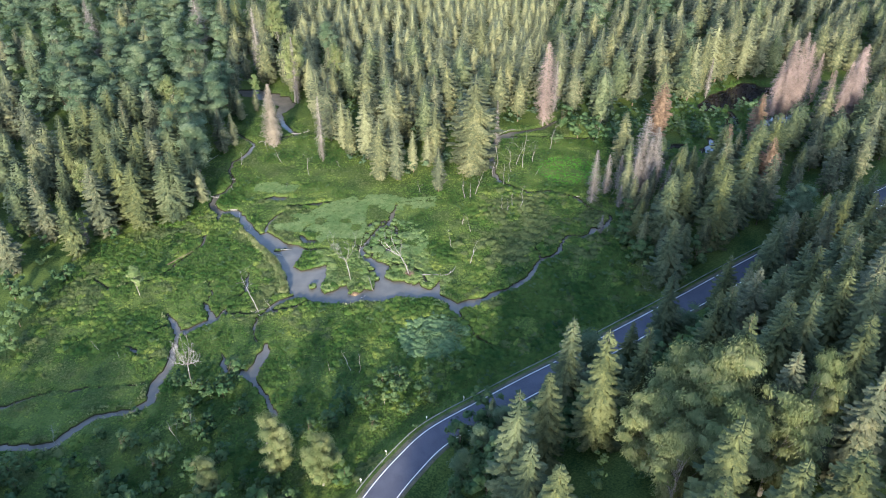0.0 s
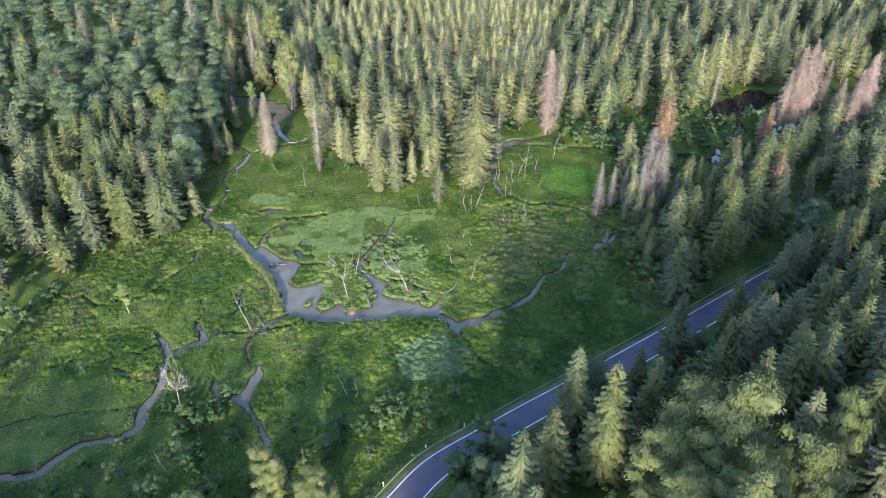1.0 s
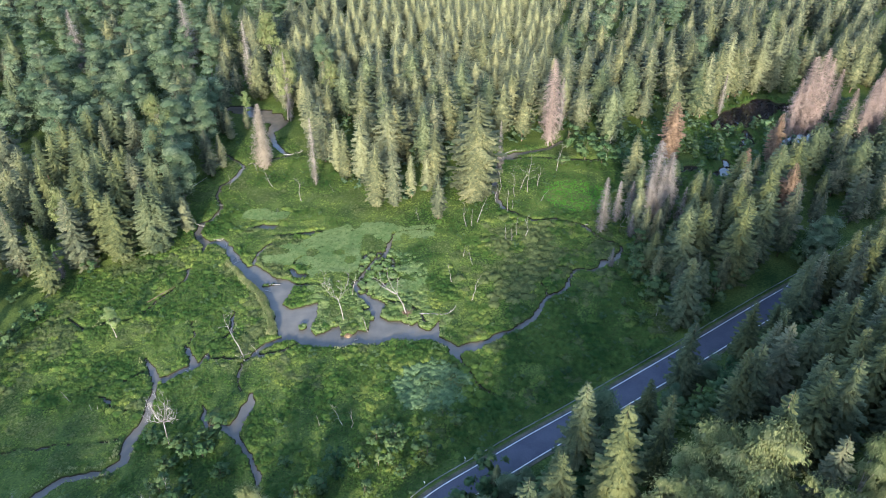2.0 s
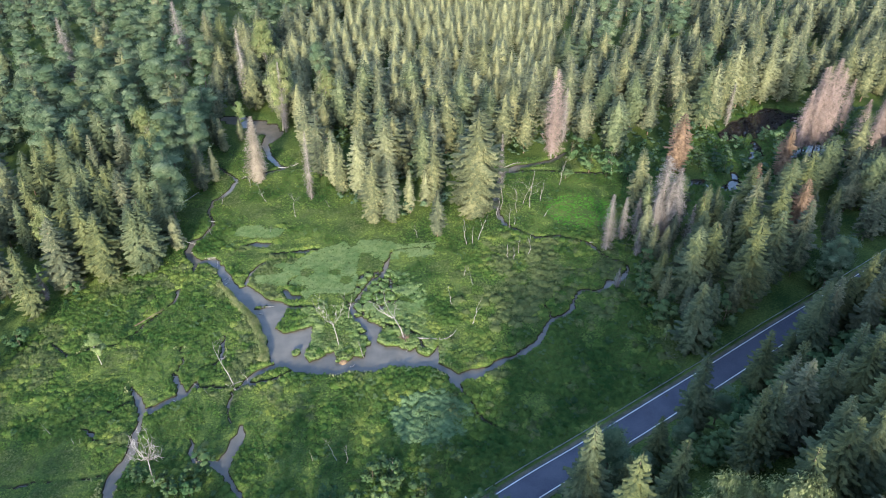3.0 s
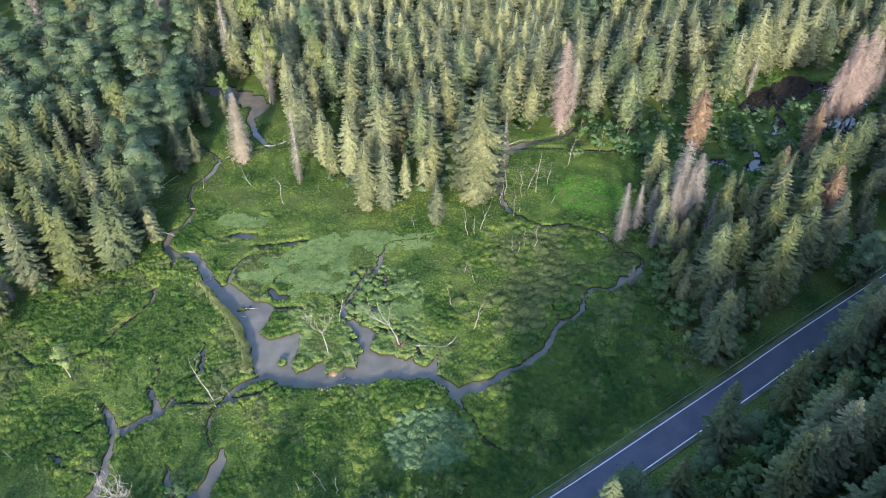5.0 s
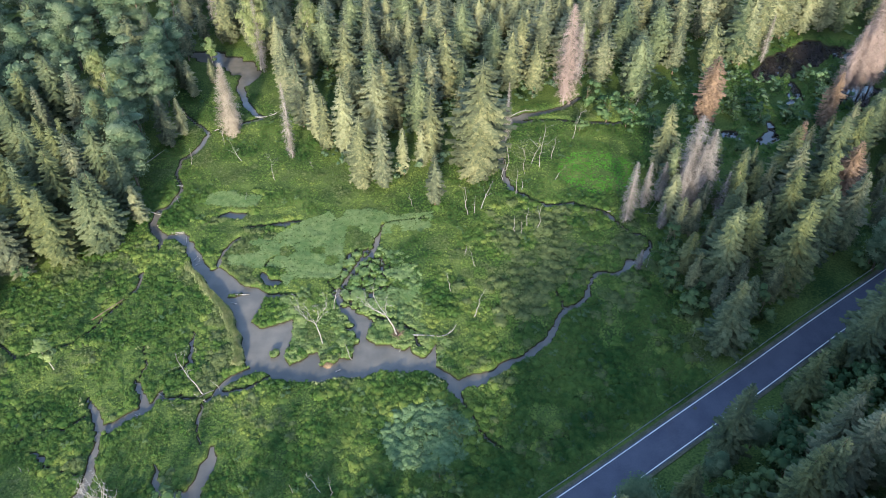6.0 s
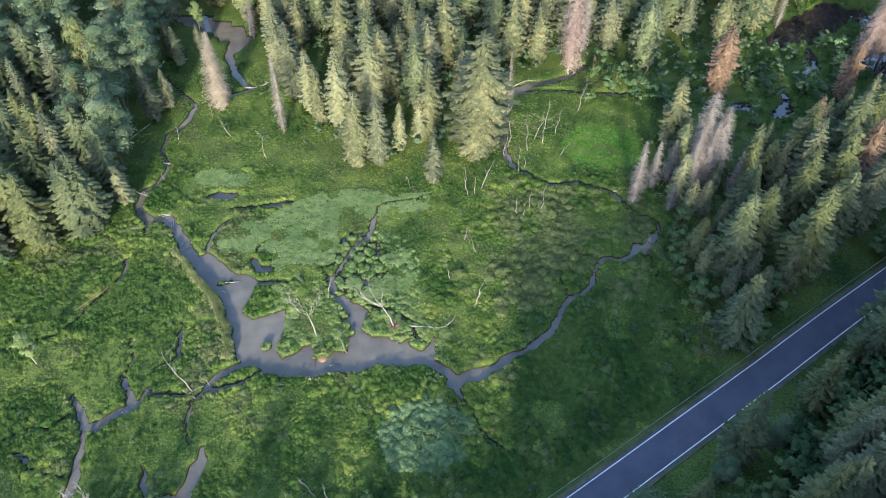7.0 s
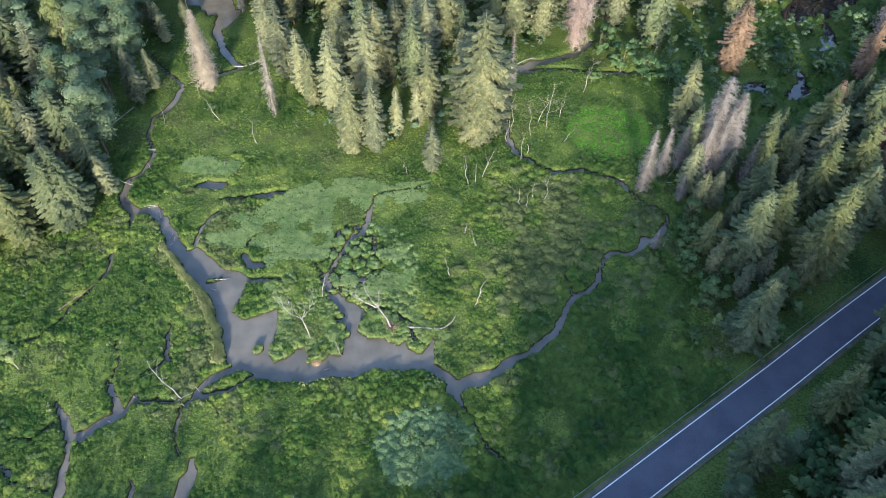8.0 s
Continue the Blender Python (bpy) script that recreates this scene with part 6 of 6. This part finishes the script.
log("drift_stick", [(-62.4, 184.5, 0.10), (-61.3, 184.7, 0.16), (-60.4, 184.9, 0.08)], [0.07, 0.06, 0.03], SNAG, "short pale drift stick in the channel", 44, 1)

# the uprooted tree on the bank of the pond
fallen = new("uprooted_tree")
s = forked_tree((-2.2, 0.8, 5.6), [(-7.0, 1.6, 9.6), (-4.4, 1.2, 13.2), (-2.0, 1.8, 10.0), (-6.0, 0.2, 11.6)], 0.15, 760, 7)
part("trunk", s.mesh("trunk", SNAG, True), fallen)
g = np.random.default_rng(77)
s = Soup()
for k in range(46):
    a, e = g.uniform(0, 2 * np.pi), g.uniform(-0.1, 1.1)
    d = np.array([math.cos(a) * math.cos(e), math.sin(a) * math.cos(e), math.sin(e)])
    p1 = d * g.uniform(0.6, 1.1)
    s.add(*tube([d * 0.1, p1, p1 + d * g.uniform(0.3, 1.0) + g.normal(size=3) * 0.3], [0.10, 0.06, 0.015], 4))
part("root_plate", s.mesh("root_plate", BARK, True), fallen, "tangled reddish brown roots")
fallen.location = (-8.7, 153.2, 0.75)
tagged(fallen, "uprooted bleached tree with a tangled brown root plate", "dead tree")


def mound(name, x, y, r, h, mat, label, seed):
    """A low uneven heap."""
    g = np.random.default_rng(seed)
    rings, sides = 5, 14
    v = [(0, 0, h)]
    for i in range(1, rings):
        for k in range(sides):
            a = 2 * np.pi * k / sides
            q = r * i / (rings - 1) * g.uniform(0.85, 1.15)
            v.append((q * math.cos(a), q * math.sin(a), h * (1 - (i / (rings - 1)) ** 2) * g.uniform(0.8, 1.2) - 0.15 * (i == rings - 1)))
    f = [(0, 1 + k, 1 + (k + 1) % sides) for k in range(sides)]
    for i in range(rings - 2):
        for k in range(sides):
            a, b = 1 + i * sides + k, 1 + i * sides + (k + 1) % sides
            f += [(a, a + sides, b + sides), (a, b + sides, b)]
    ob = new(name, raw_mesh(name, v, f, mat, True))
    ob.location = (x, y, 0.0)
    return tagged(ob, label, "mound")


mound("mud_mound", -22.2, 146.4, 1.05, 0.5, MUD, "bare brown mud heap at the tip of a mat", 1)
mound("mud_mound", -51.6, 140.9, 1.0, 0.6, MUD, "dark brown mud heap beside a channel", 2)
brush = Soup()
g = np.random.default_rng(78)
for k in range(26):
    a = g.uniform(0, 2 * np.pi)
    d = np.array([math.cos(a), math.sin(a), g.uniform(0.1, 0.7)]) * g.uniform(0.8, 1.7)
    brush.add(*tube([(0, 0, 0.1), d * 0.5 + g.normal(size=3) * 0.1, d], [0.05, 0.035, 0.01], 4))
heap = new("brush_heap", brush.mesh("brush_heap", GREY_TWIG, True))
heap.location = (51.6, 147.6, 0.6)
tagged(heap, "grey heap of dry cut branches near the road bank", "brush heap")

# ---------------------------------------------------------------- beside the road
def along(y0, y1, offset, gap):
    """Places beside the edge line, gap metres apart, with the road's bearing there."""
    seg = np.r_[0, np.cumsum(np.linalg.norm(np.diff(edge_line, axis=0), axis=1))]
    y = edge_line[:, 1]
    s0, s1 = np.interp([y0, y1], y, seg)
    ss = np.arange(s0, s1, gap)
    x, yy = np.interp(ss, seg, edge_line[:, 0]), np.interp(ss, seg, y)
    ox, oy = np.interp(ss, seg, off_road[:, 0]), np.interp(ss, seg, off_road[:, 1])
    return np.stack([x + ox * offset, yy + oy * offset, np.degrees(np.arctan2(ox, -oy))], 1)


rail_line = along(84, 190, -1.55, 1.0)
guard = new("guardrail")
prof = [(0.0, 0.46), (0.05, 0.50), (0.05, 0.56), (0.0, 0.60), (0.05, 0.64), (0.05, 0.70), (0.0, 0.75)]
n = len(rail_line)
dirs = np.gradient(rail_line[:, :2], axis=0)
dirs /= np.linalg.norm(dirs, axis=1)[:, None]
nor = np.stack([dirs[:, 1], -dirs[:, 0]], 1)
lev = road_level(rail_line[:, 1]) - 0.15
v, f = [], []
for i in range(n):
    for a, b in prof + [(q - 0.02, w) for q, w in prof[::-1]]:
        v.append((rail_line[i, 0] + nor[i, 0] * a, rail_line[i, 1] + nor[i, 1] * a, lev[i] + b))
m = len(prof) * 2
for i in range(n - 1):
    for j in range(m):
        f.append((i * m + j, i * m + (j + 1) % m, (i + 1) * m + (j + 1) % m, (i + 1) * m + j))
part("rail", raw_mesh("rail", v, f, STEEL, False), guard, "galvanised steel rail")
pv, pf = tube([(0, 0, -0.6), (0, 0, 0.35), (0, 0, 0.72)], [0.06, 0.06, 0.06], 4)
post_mesh = raw_mesh("post", pv, pf, STEEL)
for i in range(0, n, 4):
    p = part("post", post_mesh, guard)
    p.location = (rail_line[i, 0] - nor[i, 0] * 0.09, rail_line[i, 1] - nor[i, 1] * 0.09, lev[i])
    p.rotation_euler = (0, 0, radians(rail_line[i, 2]))
tagged(guard, "low grey steel guardrail along the road verge", "guardrail")

stem = tube([(0, 0, -0.4), (0, 0, 0.5), (0, 0, 1.0)], [0.07, 0.06, 0.05], 6)
stem_mesh = raw_mesh("post", *stem, WHITE, True)


def slab(w, d, h):
    bm = bmesh.new()
    bmesh.ops.create_cube(bm, size=1.0, matrix=Matrix.Diagonal((w, d, h, 1)))
    bmesh.ops.bevel(bm, geom=bm.edges[:], offset=0.012, segments=1, affect="EDGES")
    me = bpy.data.meshes.new("head")
    bm.to_mesh(me)
    bm.free()
    return me


head_mesh, band_mesh = slab(0.34, 0.07, 0.34), slab(0.15, 0.15, 0.14)
head_mesh.materials.append(WHITE)
band_mesh.materials.append(BLACK)
for y0 in (86, 92.5, 101.2, 106.9):
    spot = along(y0, y0 + 3, -2.3, 50.0)[0]
    mark = new("roadside_marker")
    part("post", stem_mesh, mark)
    part("reflector_plate", head_mesh, mark, "white plate").location = (0, 0, 0.98)
    part("band", band_mesh, mark, "black band").location = (0, 0, 0.68)
    mark.matrix_basis = pose(spot[0], spot[1], float(road_level(spot[1])) - 0.35, 0, 0, spot[2] - 90)
    tagged(mark, "white roadside marker post on the grass verge", "marker post", "roadside markers")
patch = new("road_patch", slab(0.7, 0.5, 0.02))
patch.data.materials.append(GRAVEL)
patch.location = (47.6, 135.4, 1.2 + 0.012)
patch.rotation_euler = (0, 0, 0.6)
tagged(patch, "small pale worn patch on the asphalt", "road patch")
